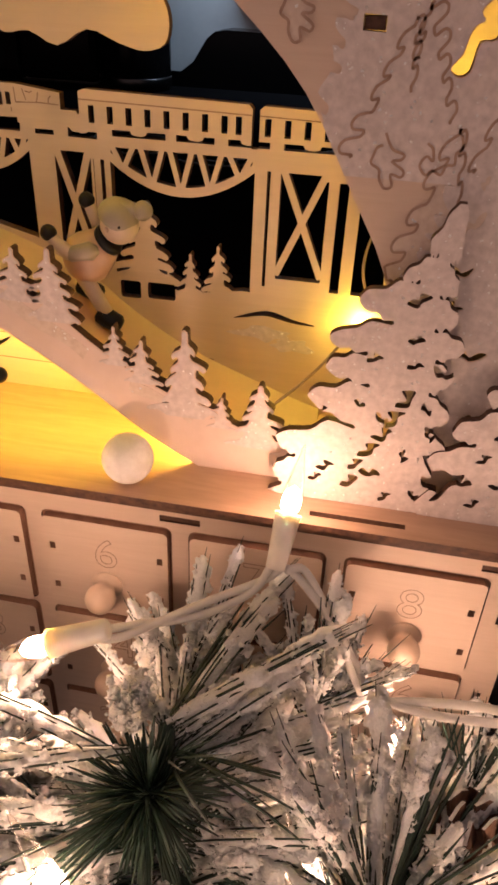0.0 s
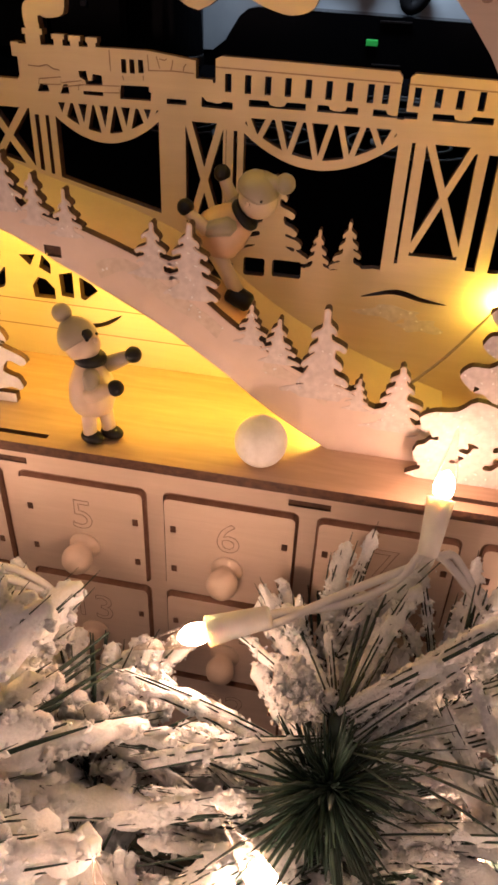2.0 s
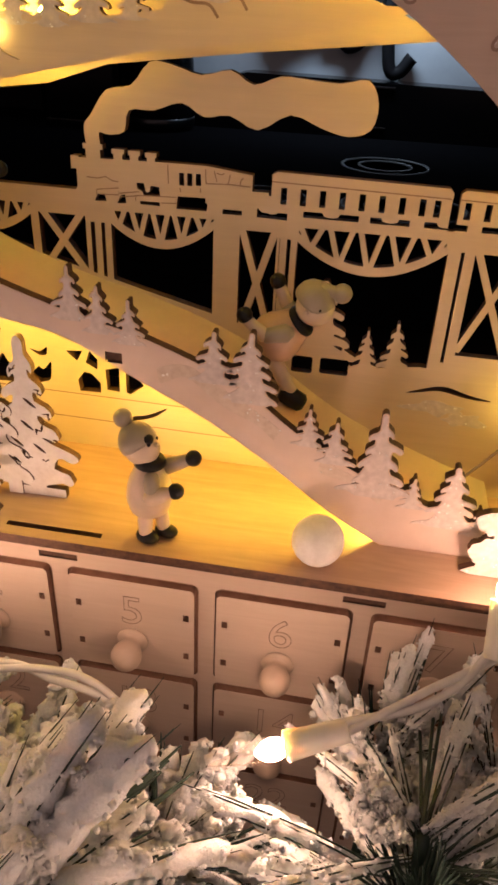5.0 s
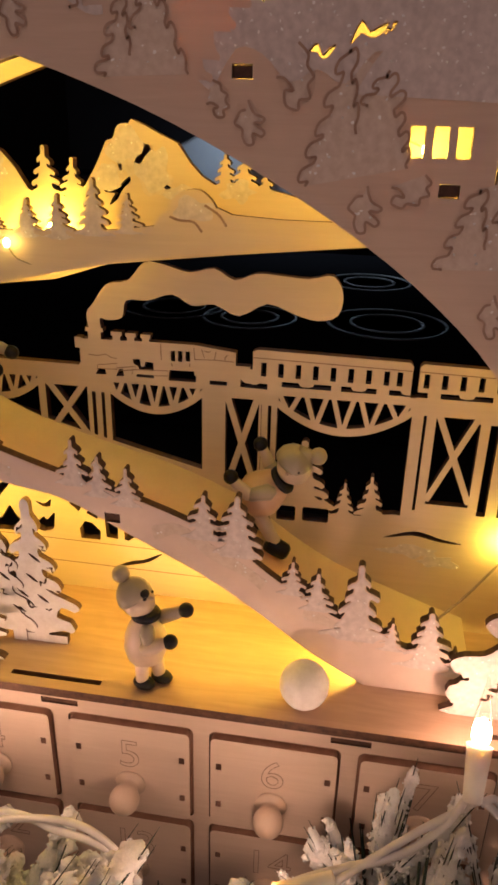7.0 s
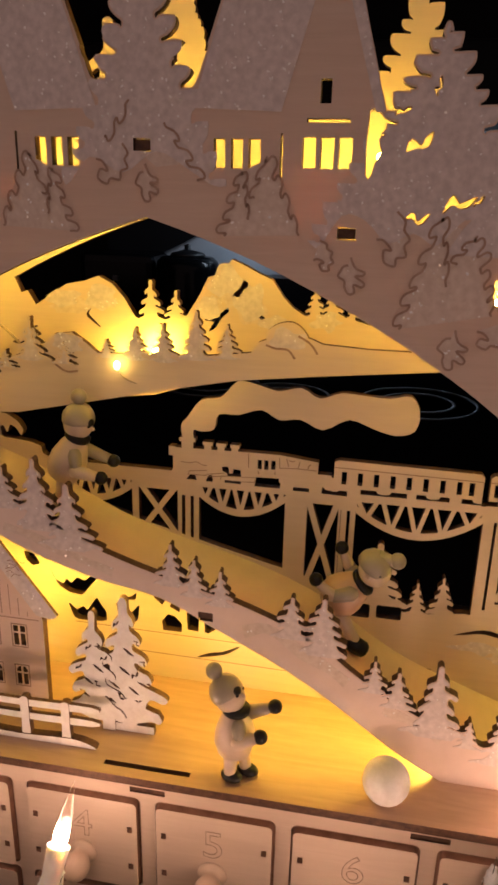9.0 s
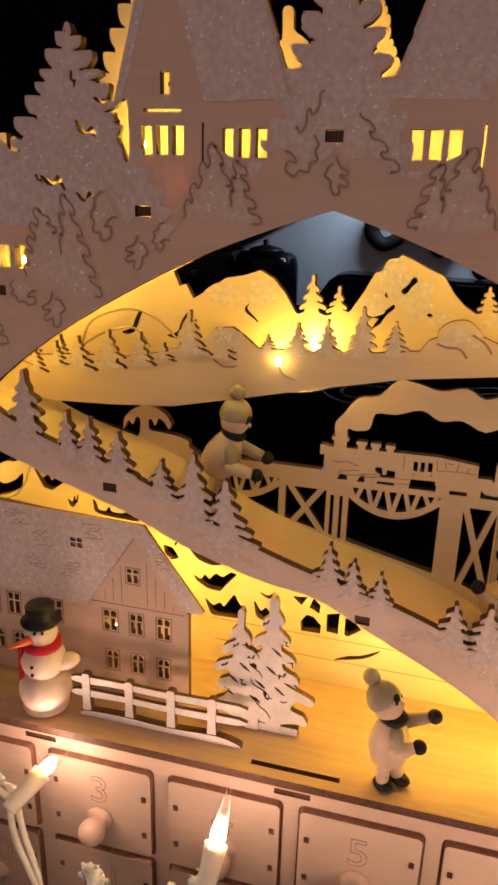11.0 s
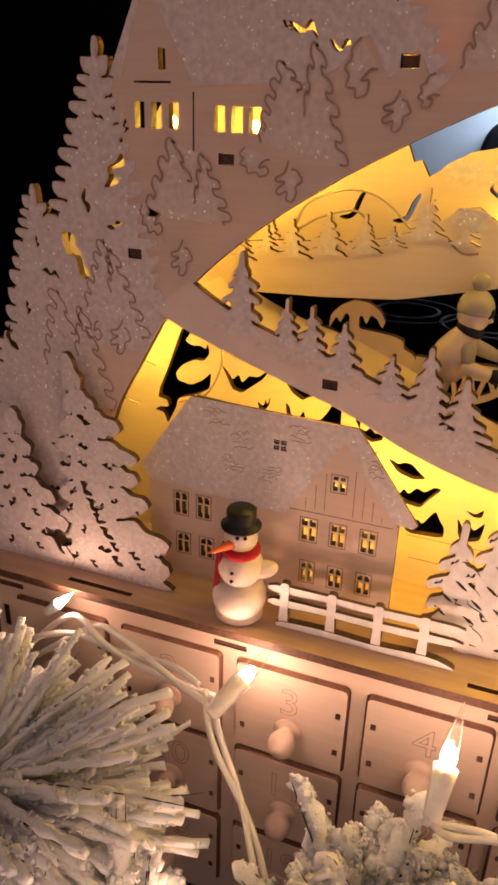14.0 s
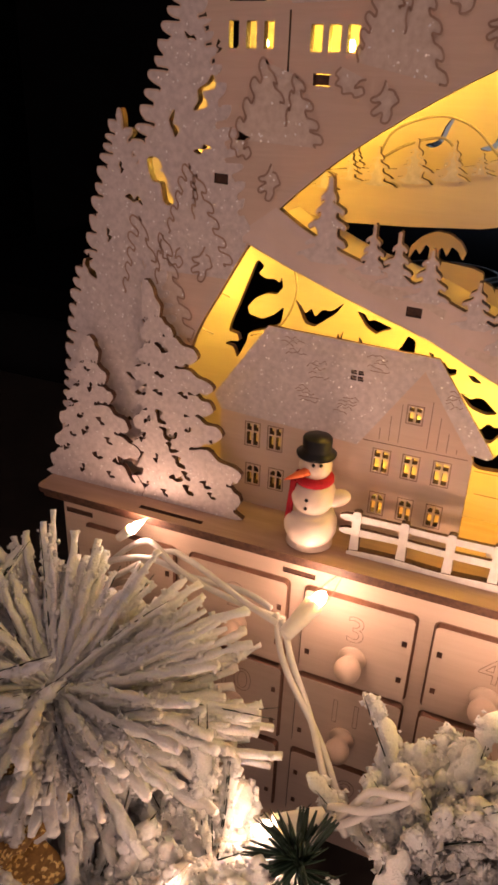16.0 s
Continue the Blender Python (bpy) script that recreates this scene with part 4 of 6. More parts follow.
cuts += [gap((-172, 283), (-168, 280), (-171, 276), (-167, 274), (-163, 274.5), (-160, 273), (-159, 276), (-158, 271), (-161, 267), (-166, 267), (-172, 264), (-176, 259), (-175, 255.5), (-168, 254), (-162, 257), (-157, 262), (-158, 253), (-166, 249),
             (-175, 246), (-176, 241), (-181, 231), (-183, 237), (-188, 238), (-185, 240), (-180, 240.5), (-181, 244), (-186, 245), (-185, 250), (-181, 259), (-177, 270)),
         gap((-152, 267), (-148, 263), (-146, 260), (-143, 263), (-141, 259), (-138, 263), (-133, 263), (-127, 268), (-131, 262), (-136, 258), (-141, 254), (-146, 255), (-149, 261)),
         gap((-121, 265), (-117, 264), (-115, 261), (-112, 262), (-103, 259), (-108, 257), (-111, 255), (-116, 258)), gap((-133, 251), (-130, 249), (-129, 253), (-128, 250), (-126.6, 255), (-127, 250), (-130, 246), (-132, 247)),
         gap((-119, 253), (-117, 251), (-116, 247), (-112, 246.4), (-110, 250), (-109, 246.6), (-102, 246.6), (-100, 249), (-98, 252), (-96, 257), (-92, 255), (-92, 243), (-118, 244.5)),
         gap((-86, 251), (-83, 250), (-83, 246), (-80, 245), (-78, 247.4), (-76, 244.6), (-72, 245), (-72, 242), (-77, 240), (-81, 242)), gap((-76, 234), (-73, 237), (-75, 233)), gap((-67, 243), (-64, 243), (-60, 240), (-64, 240)),
         gap((-68.9, 234), (-63.6, 231.6), (-61, 233), (-58, 232.9), (-53.6, 229.1), (-50.7, 226.6), (-56.3, 225.2), (-63.5, 227.4)), gap((-68.3, 225.5), (-66, 219), (-61.6, 216.7), (-59.7, 219.9), (-57.3, 217.4), (-54.1, 221.4), (-50.3, 219.7), (-46.3, 223.3), (-42.9, 222.5), (-48.2, 216.2), (-51.3, 211.5), (-58.5, 212.2), (-64.5, 216)),
         gap((-59.7, 207), (-55.2, 202.8), (-51.6, 205.4), (-49.5, 203), (-44.2, 211.6), (-42, 207.1), (-39.5, 203.8), (-39.2, 198), (-56.4, 197)), gap((-34.3, 210.4), (-30.6, 204.2), (-28, 207), (-26.2, 205), (-21.9, 210.4), (-23.1, 200.5), (-28.8, 198.6), (-33, 201)), gap((-31.9, 215), (-26.9, 213.6), (-23.2, 216.7), (-24, 212.4), (-27.6, 212)),
         gap((-81.5, 233), (-76.3, 232), (-73, 226.6), (-77.3, 225), (-80.6, 228))]
cuts.append(smooth_line([(7, 184), (14, 187.6), (20, 189), (29, 193.5), (23, 188.4), (15, 185.6)], 3, True))
# the fir's top boughs above the slope
back.append(gap((-101, 290.5), (-100.4, 297), (-96, 301.6), (-90, 304.4), (-84, 303.6), (-79, 300.5), (-76.4, 296.5), (-77.6, 293), (-80, 297), (-83, 298.6), (-84.6, 294), (-86.6, 298), (-88, 297), (-87.6, 292), (-80, 291.4), (-73, 290.6), (-68, 289), (-67.6, 285.5), (-63, 283.5), (-60, 276), (-104, 276), (-97, 284), (-92.4, 290), (-92, 297), (-94, 298.4), (-96, 293.6), (-98, 296.4)))
# birds and rock cracks in the mountains
BIRD = [(-5, -3), (-1, -1.6), (0.6, 0), (2, 4), (4.4, 7.6), (5.4, 7), (4, 3.6), (3, 0.5), (1.4, -2.4), (-2, -4)]
cuts += [smooth_line([(x + u, z + v) for u, v in BIRD], 3, True) for x, z in ((-95, 341), (-73, 341))]
cuts += [smooth_line(p, 3, True) for p in ([(-40, 354.5), (-41.2, 352.5), (-39.6, 350.5), (-36.6, 347.6), (-36, 346.6), (-39, 348.6), (-42, 351), (-41.8, 353)], [(10.5, 353.6), (14.5, 353.2), (17, 355), (20.4, 357.8), (20.8, 356), (18, 353.4), (15.4, 349.4), (12.4, 347.4), (13.6, 350), (14.6, 351.6), (11, 352)],
                                           [(27.4, 363.8), (29.4, 361), (31.6, 359.4), (33.6, 356.6), (37, 353.8), (36, 353), (32.4, 355.4), (30.4, 358), (28.2, 359.8), (26.2, 362.6)])]
# dark gaps under the boughs of the fir at the foot of the bridge
cuts += [rounded(81, 89.4, 218, 225.2, 1), rounded(92.4, 103.8, 218.6, 225.4, 1)]
sawn("back_board", back, cuts, BACK, 4, arch, "plywood back board with bridge, steam train and mountains", [PLY_BACK, BURNT])

# the hill between the boards, with firs and rocks
hill = [[(-172, 322), (-150, 309), (-130, 306), (-100, 307), (-71, 309), (-34, 317), (-7, 323), (27, 330), (60, 334), (92, 340), (108, 344), (128, 352), (128, 344), (112, 346), (80, 346), (62, 347), (57, 349), (48, 350.5), (42, 349), (36, 346.5), (33, 342), (10, 339), (-33, 338),
         (-38, 342), (-44, 346), (-52, 345), (-58, 339), (-70, 334), (-90, 330), (-126, 328)]]
hill += [fir(x, z, h, w * 1.25, 5, 80 + k, trunk=w * 0.25) for k, (x, z, h, w) in enumerate([(-29, 336, 8, 8), (-16, 336, 14, 10), (-4, 336, 16, 11), (10, 338, 20, 13), (23, 339, 14, 10), (-63, 335, 17, 12), (-86, 328, 13, 9), (-101, 326, 14, 11), (-116, 324, 12, 9), (-125, 326, 11, 7), (-75, 330, 7, 6), (-137, 320, 12, 8)])]
hill.append(blob(48, 348, 9, 7, 90, 9, 0.12))
hill_cuts, hill_firs = [], []
for k, (x, z, h, w) in enumerate([(-63, 333, 18, 14), (-86, 326, 15, 11), (-101, 324, 17, 13), (-116, 322, 15, 12), (-127, 323, 11, 8), (-75, 329, 8, 7), (-48, 332, 10, 9), (-138, 319, 12, 9)]):
    one = fir(x, z, h, w * 1.2, 4, 780 + k, trunk=w * 0.2)
    hill_firs.append(one)
    hill_cuts.append([(x + 1.3 + (px - x) * 1.06, pz + 0.5) for px, pz in one])
for one in hill_firs:
    sawn("hill_fir", [one], [], 253.6, 3, arch, "", [PLY_BACK, BURNT])
    sawn("snow_patch", [shrunk(one, 0.9)], [], 253.48, 0.12, arch, "glittering snow", [GLITTER, GLITTER])
for one in hill[1:6]:
    sawn("snow_patch", [shrunk(one, 0.5)], [], 253.86, 0.12, arch, "glittering snow", [GLITTER, GLITTER])
sawn("hill_board", hill, hill_cuts, 254, 3, arch, "low plywood hill with firs", [PLY_BACK, BURNT])

# a thin pale coat covers the front of the slope
sawn("white_wash", [shrunk(slope, 0.5)], slot_cuts, FRONT - 0.05, 0.05, arch, "thin pale coat", [SLOPE_PALE, SLOPE_PALE])

# snow dusted on mountains, hill and slope
for k, (x, z, rx, rz) in enumerate([(21, 364, 6, 5.5), (31, 358, 7, 6.5), (14, 357, 5, 5), (-48, 355, 10, 3.4), (-34, 358, 6, 4)]):
    sawn("snow_patch", [blob(x, z, rx, rz, 640 + k, 19, 0.3)], cuts, BACK - 0.06, 0.06, arch, "thin dusting of snow", [DUSTED, DUSTED])
for k, (x, z, rx, rz, y) in enumerate([(20, 368, 7, 6, BACK), (30, 361, 6, 8, BACK), (12, 357, 5, 5, BACK), (-36, 360, 8, 5, BACK), (-52, 358, 7, 4, BACK), (40, 352, 6, 4, BACK), (62, 354, 6, 4, BACK), (48, 348, 6, 4.5, 254), (-46, 341, 6, 4, 254), (10, 346, 3.4, 5, 254),
                                      (-16, 341, 2.4, 4, 254), (-101, 331, 3, 4, 254), (-86, 332, 2.6, 4, 254), (-63, 342, 2.6, 5, 254), (140, 209, 12, 3, BACK), (152, 205, 9, 3, BACK)]):
    sawn("snow_patch", [blob(x, z, rx, rz, 600 + k, 13, 0.35)], [], y - 0.12, 0.12, arch, "glittering snow", [GLITTER, GLITTER])
for k, (pts, wide) in enumerate([([(38, 232), (48, 234), (60, 227), (72, 220), (82, 213)], 4.5), ([(-120, 293), (-105, 288), (-90, 286), (-76, 281)], 3.0), ([(-66, 268), (-50, 264), (-36, 258), (-18, 252)], 3.5), ([(98, 203), (108, 199), (122, 191)], 3.5)]):
    l, r = ribbon(smooth_line(pts, 4), wide)
    sawn("snow_drift", [l + [(x, z - 0.8 + 0.9 * math.sin(0.7 * i)) for i, (x, z) in enumerate(r[::-1])]], slot_cuts, FRONT - 0.12, 0.12, arch, "glittering snow", [DUSTED, DUSTED])


def burnt_line(points, width=0.45, y=BACK):
    l, r = ribbon(points, width)
    verts = [q for a, b in zip(l, r) for q in ((a[0], y - 0.03, a[1]), (b[0], y - 0.03, b[1]))]
    from_lists("engraved_line", verts, [[2 * k, 2 * k + 1, 2 * k + 3, 2 * k + 2] for k in range(len(l) - 1)], ENGRAVED, arch)


for pts in ([(69, 291), (132, 290)], [(135, 290), (190, 289)]):
    burnt_line(pts)
for pts in ([(30.8, 294.0), (30.9, 287.3)],
            [(44.7, 293.3), (45.0, 288.2)],
            [(45.0, 288.4), (53.8, 288.8), (61.3, 288.5)],
            [(47.9, 293.0), (48.5, 291.0), (49.0, 289.3)],
            [(48.9, 292.3), (50.7, 291.9), (51.7, 292.4)],
            [(53.8, 292.2), (53.5, 290.4), (53.0, 288.9)],
            [(58.6, 291.3), (57.7, 290.3), (57.5, 288.9)],
            [(-0.3, 287.4), (3.9, 287.2), (7.1, 288.0), (9.5, 286.7), (11.8, 286.5)],
            [(3.1, 281.3), (3.4, 283.2), (11.9, 284.3), (11.7, 281.8), (4.6, 281.5)],
            [(12.0, 282.4), (19.7, 283.6), (20.1, 282.2), (12.1, 281.1)],
            [(18.2, 280.3), (18.5, 282.2), (33.8, 282.7), (33.8, 280.5), (28.0, 280.2)],
            [(35.2, 286.2), (35.6, 284.7)],
            [(42.9, 286.6), (42.9, 285.1)]):
    burnt_line(pts, 0.4)
for pts in ([(-55, 335), (-51, 331), (-47, 329), (-42, 329.6)], [(39, 345.6), (43, 344.4), (48, 344), (51, 340.6)], [(52, 350), (57, 347), (60, 343)]):
    burnt_line(smooth_line(pts, 4), 0.9, 253.9)
for z, x0, x1 in ((196, -56, 120), (184, -54, 110)):
    burnt_line([(x0, z), (x1, z - 1.5)], 0.5)

# ---- things on the deck ----
def farmhouse():
    """Flat two-storey house with a long snow-covered roof and a boarded gable."""
    Y = 232.0
    h = tagged(empty("farmhouse", -110, Y, DECK), "flat plywood farmhouse with glittering roof and lit mullioned windows", "house")
    wall = [(-173, DECK), (-56, DECK), (-56, 218), (-77, 256), (-150, 262), (-174, 228)]
    wins, frames = [], []
    arched = []
    for x0, x1, z0, z1, kind in [(-161, -153, 201.5, 214.5, 0), (-149.5, -141.5, 201.5, 214.5, 0), (-160, -152, 180.5, 192.5, 1), (-148, -140, 180.5, 192.5, 1), (-127, -119, 201.5, 214.5, 0), (-86.5, -79, 229, 238, 0),
                                 (-99, -90.5, 202, 214.5, 0), (-85.5, -77.5, 202, 214.5, 0), (-72, -64, 202, 214.5, 0), (-98, -90.5, 180.5, 192.5, 1), (-85, -77.5, 180.5, 192.5, 1), (-72, -64.5, 180.5, 192.5, 1), (-112.5, -106, 244.5, 250, 2)]:
        m = (x0 + x1) / 2
        zz = z0 + (z1 - z0) * 0.62
        for a, b in ((x0 + 1.1, m - 0.5), (m + 0.5, x1 - 1.1)):
            high = rect(a, b, zz + 0.5, z1 - 1.1)
            if kind == 1:
                high = [(a, zz + 0.5), (b, zz + 0.5), (b, z1 - (1.0 if a < m - 1 else 2.8)), ((a + b) / 2, z1 - 1.3), (a, z1 - (2.8 if a < m - 1 else 1.0))]
            wins += [rect(a, b, z0 + 1.1, zz - 0.4), high]
        frames.append((x0, x1, z0, z1))
    sawn("wall", [wall], wins, Y, 4, h)
    for x0, x1, z0, z1 in frames:
        m = (x0 + x1) / 2
        sawn("window_frame", [rect(x0, x1, z0, z1)], [rect(x0 + 0.5, x1 - 0.5, z0 + 0.5, z1 - 0.5)], Y - 0.12, 0.12, h, mats=[ENGRAVED, ENGRAVED])
    roof = [(-176.5, 226), (-151, 263), (-76, 260.5), (-48, 222), (-50, 220), (-58, 221), (-81, 254), (-106, 215), (-173, 219)]
    sawn("roof", [roof], [rect(-112, -109.6, 245, 247), rect(-108.8, -106.4, 245, 247), rect(-112, -109.6, 247.8, 249.6), rect(-108.8, -106.4, 247.8, 249.6)], Y - 1.6, 1.6, h, "roof covered in glittering white snow", [GLITTER, BURNT])
    for k in range(11):
        x = -101 + 4.2 * k
        top = 252 - abs(x + 81) * 1.55
        if top > 221 and not -88 < x < -78:
            from_bm("board_joint", box_bm(x - 0.18, x + 0.18, Y - 0.06, Y + 0.4, 219, top - 3, 0), ENGRAVED, h)
    rng = random.Random(12)
    for cx, cz in ((-138, 252), (-126, 243), (-112, 229), (-132, 231), (-100, 250), (-66, 240)):
        verts, faces = [], []
        for row in range(5):
            start = cx - rng.uniform(2, 7)
            pts = [(start + 1.7 * i + rng.uniform(-0.4, 0.4), cz + 1.7 * row + (1.0 if i % 2 else 0) + rng.uniform(-0.7, 0.7)) for i in range(rng.randint(3, 7))]
            l, r = ribbon(pts, 0.35)
            base = len(verts)
            verts += [q for a, b in zip(l, r) for q in ((a[0], Y - 1.63, a[1]), (b[0], Y - 1.63, b[1]))]
            faces += [[base + 2 * k, base + 2 * k + 1, base + 2 * k + 3, base + 2 * k + 2] for k in range(len(l) - 1)]
        from_lists("shingle_mark", verts, faces, ENGRAVED, h)
    from_bm("cornice", box_bm(-104, -58, Y - 0.1, Y + 0.4, 217.2, 217.7, 0), ENGRAVED, h)
    return h


farmhouse()


def boughs(start, pairs, seed, s=1):
    """Edge of a fir from its tip downwards: each bough droops to a blunt end and is cut in below along a ragged line."""
    rng = random.Random(seed)
    pts, last = [start], Vector(start)
    for tip, notch in pairs:
        t, n = Vector(tip), Vector(notch)
        d, back = t - last, n - t
        for f, lift in ((0.3, 0.10), (0.55, 0.02), (0.82, 0.09)):
            pts.append((last.x + d.x * f + s * abs(d.y) * lift * rng.uniform(0.3, 1.3), last.y + d.y * f + abs(d.x) * lift * rng.uniform(0.4, 1.3)))
        pts += [(t.x, t.y), (t.x + s * rng.uniform(-0.4, 0.5), t.y - rng.uniform(1.4, 2.4))]
        for f, drop in ((0.30, 1.5), (0.52, 0.2), (0.72, 1.3)):
            pts.append((t.x + back.x * f, t.y - 2 + (back.y + 2) * f - drop * rng.uniform(0.7, 1.5)))
        pts += [(n.x, n.y + 0.6), (n.x, n.y - 1.0)]
        last = n
    return pts


def fir_group(side):
    """The layer of snow-covered firs that stands in front of the arch's foot."""
    g = tagged(empty("fir_group", side * 205, 215, DECK), "flat plywood fir group coated with glittering snow", "trees", "fir groups at the feet of the arch")
    right = boughs((-202, 280), [((-196, 267), (-198.5, 265)), ((-190, 258.5), (-194.5, 256.5)), ((-178, 250), (-188.5, 242.5)), ((-170, 236), (-182, 231)), ((-170, 226), (-184, 219.5)), ((-165, 214), (-181, 203)), ((-155, 195.5), (-162, 188)), ((-155, 182), (-158, 175))], 3)
    left = boughs((-204, 280), [((-205, 267), (-202.5, 263)), ((-206, 256), (-201.5, 252.5)), ((-208, 246), (-202, 241.5)), ((-211.5, 237), (-204, 231)), ((-210.5, 226), (-204, 219)), ((-211.5, 212), (-205, 206)), ((-213, 198), (-207, 193))], 4, -1)
    main = smooth_line(right + [(-157, DECK), (-214, DECK)] + left[::-1], 3)
    right = boughs((-233, 250), [((-229, 241), (-233, 238)), ((-225, 232), (-230, 226.5)), ((-222, 222), (-230.5, 217)), ((-214.5, 207.5), (-222, 202.5)), ((-208, 195), (-215, 189))], 5)
    left = boughs((-235, 250), [((-240, 240), (-237.5, 237)), ((-245, 230), (-241, 226)), ((-249, 217), (-245, 213)), ((-254, 205), (-249, 201)), ((-258, 192), (-254, 188)), ((-262, 180), (-260, 176))], 6, -1)
    near = smooth_line(right + [(-208, DECK), (-262, DECK)] + left[::-1], 3)
    # slanting cuts trace the small fir in front, short hooked ones scatter over the boughs
    holes = [tick(x, z, w, k, t, 1.7) for k, (x, z, w, t) in enumerate([(-197.5, 215.5, 8, -62), (-194.4, 207.5, 8, -70), (-191.5, 200.5, 7, -40), (-187.5, 194, 8, -62), (-183.5, 187.5, 6, -60), (-189, 184, 7, -14), (-182.5, 179.5, 7, -42), (-204, 213, 5, 40), (-206.5, 203, 5, 50), (-208, 193, 5, 35), (-213, 178, 4, -20),
        (-196, 250, 7, -40), (-197, 237, 5, -20), (-198, 228, 5, -30), (-185, 229, 5, -40), (-207, 226.5, 7, 5), (-190, 207, 6, 35), (-199, 193.5, 5, 75), (-173, 185, 6, -42), (-170, 179.5, 5, -40), (-205, 177, 5, 40), (-195.5, 175, 5, -60), (-182, 212, 4, 20), (-170, 208, 3.5, -30)])]
    holes2 = [tick(x, z, w, 40 + k, t, 1.7) for k, (x, z, w, t) in enumerate([(-226, 178, 5, -50), (-242, 178, 5, 50), (-233, 187, 6, -30), (-226, 197, 5, -60), (-230, 207, 5.5, -50), (-239, 200, 6, 45), (-241, 207.5, 5, 20), (-234.5, 224, 5, 60), (-243, 224, 5, -10), (-245, 215, 5, -20), (-231, 216, 4, 10), (-251, 188, 5, 30), (-247, 196, 4, -30), (-221, 186, 6, -10), (-236, 233, 3.5, -30)])]
    holes2.append(smooth_line([(-221, 190), (-217, 189), (-213, 191), (-210, 186), (-207, 186.5), (-208, 182), (-213, 181), (-211, 177), (-214, 178), (-217, 184), (-220, 186)], 3, True))
    for k, (one, cut) in enumerate(((main, holes + holes2[-1:]), (near, holes2))):
        if side > 0:
            one, cut = mirror(one), [mirror(h) for h in cut]
        sawn("fir", [one], cut, (214.0, 213.2)[k], 3.2, g, mats=[GLITTER, BURNT])
    return g


fir_group(-1)
fir_group(1)


def fir_pair():
    g = tagged(empty("fir_pair", -16, 226, DECK), "two white-painted flat plywood firs joined at the base", "fir trees")
    rng = random.Random(9)
    a, b = fir(-29, DECK + 8, 54, 31, 5, 41, trunk=2.5, deep=0.6, wild=0.2), fir(-15, DECK + 8, 62, 41, 6, 42, trunk=3, deep=0.62, wild=0.2)
    foot = [rect(-26, -20, DECK, DECK + 14), rect(-17, -10, DECK, DECK + 14), rect(-26, -2, DECK, DECK + 4)]
    holes = [smooth_line([(x - 2.6, z + 1.4), (x - 0.2, z + 0.5), (x + 2.6, z - 2.4), (x + 0.2, z - 1.5)], 3, True) for x, z in ((-32, 196), (-27, 203), (-20, 195), (-11, 193), (-15, 203), (-13, 213), (-34, 189), (-22, 187))]
    holes += [tick(x, z, w, int(x * 7 + z), t) for x, z, w, t in ((-18, 226, 4, 30), (-9, 217, 4, -60), (-6, 207, 4.5, -50), (-10, 201, 5, 40), (-3, 196, 4.5, -40), (-17, 189, 5, -55), (-9, 187, 3, 0), (-31, 213, 4, 35), (-26, 213, 4.5, -45), (-36, 202, 4, 30), (-28, 194, 4, -50), (-24, 208, 4, 20))]
    sawn("fir", [a, foot[0]], holes, 223.9, 3, g, mats=[WHITE, BURNT])
    sawn("fir", [b, foot[1], foot[2]], holes, 224.7, 3, g, mats=[WHITE, BURNT])
    return g


fir_pair()


def picket_fence():
    g = tagged(empty("rail_fence", -62, 213, DECK), "low white-painted wooden rail fence with snowy base", "fence")
    for x in (-98, -77, -57, -38):
        sawn("post", [smooth_line([(x - 1.9, DECK), (x - 1.8, 180), (x - 2.0, 190), (x - 1.2, 192), (x + 1.1, 192.2), (x + 2.0, 190.2), (x + 1.8, 180), (x + 1.9, DECK)], 2, True)], [], 211.2, 3.2, g, mats=[WHITE, BURNT])
    for z in (186.5, 179.5):
        sawn("rail", [smooth_line([(-103, z), (-80, z + 1), (-60, z + 0.6), (-26, z + 1.4), (-26, z + 4.6), (-60, z + 3.9), (-80, z + 4.0), (-103, z + 3.4)], 3, True)], [], 211.8, 2.0, g, mats=[WHITE, BURNT])
    sawn("base", [smooth_line([(-101, DECK), (-99, 172.4), (-80, 173.4), (-60, 172.6), (-36, 173.8), (-26, 171.6), (-24, DECK)], 3)], [], 210.6, 3.8, g, mats=[WHITE, BURNT])
    return g


picket_fence()


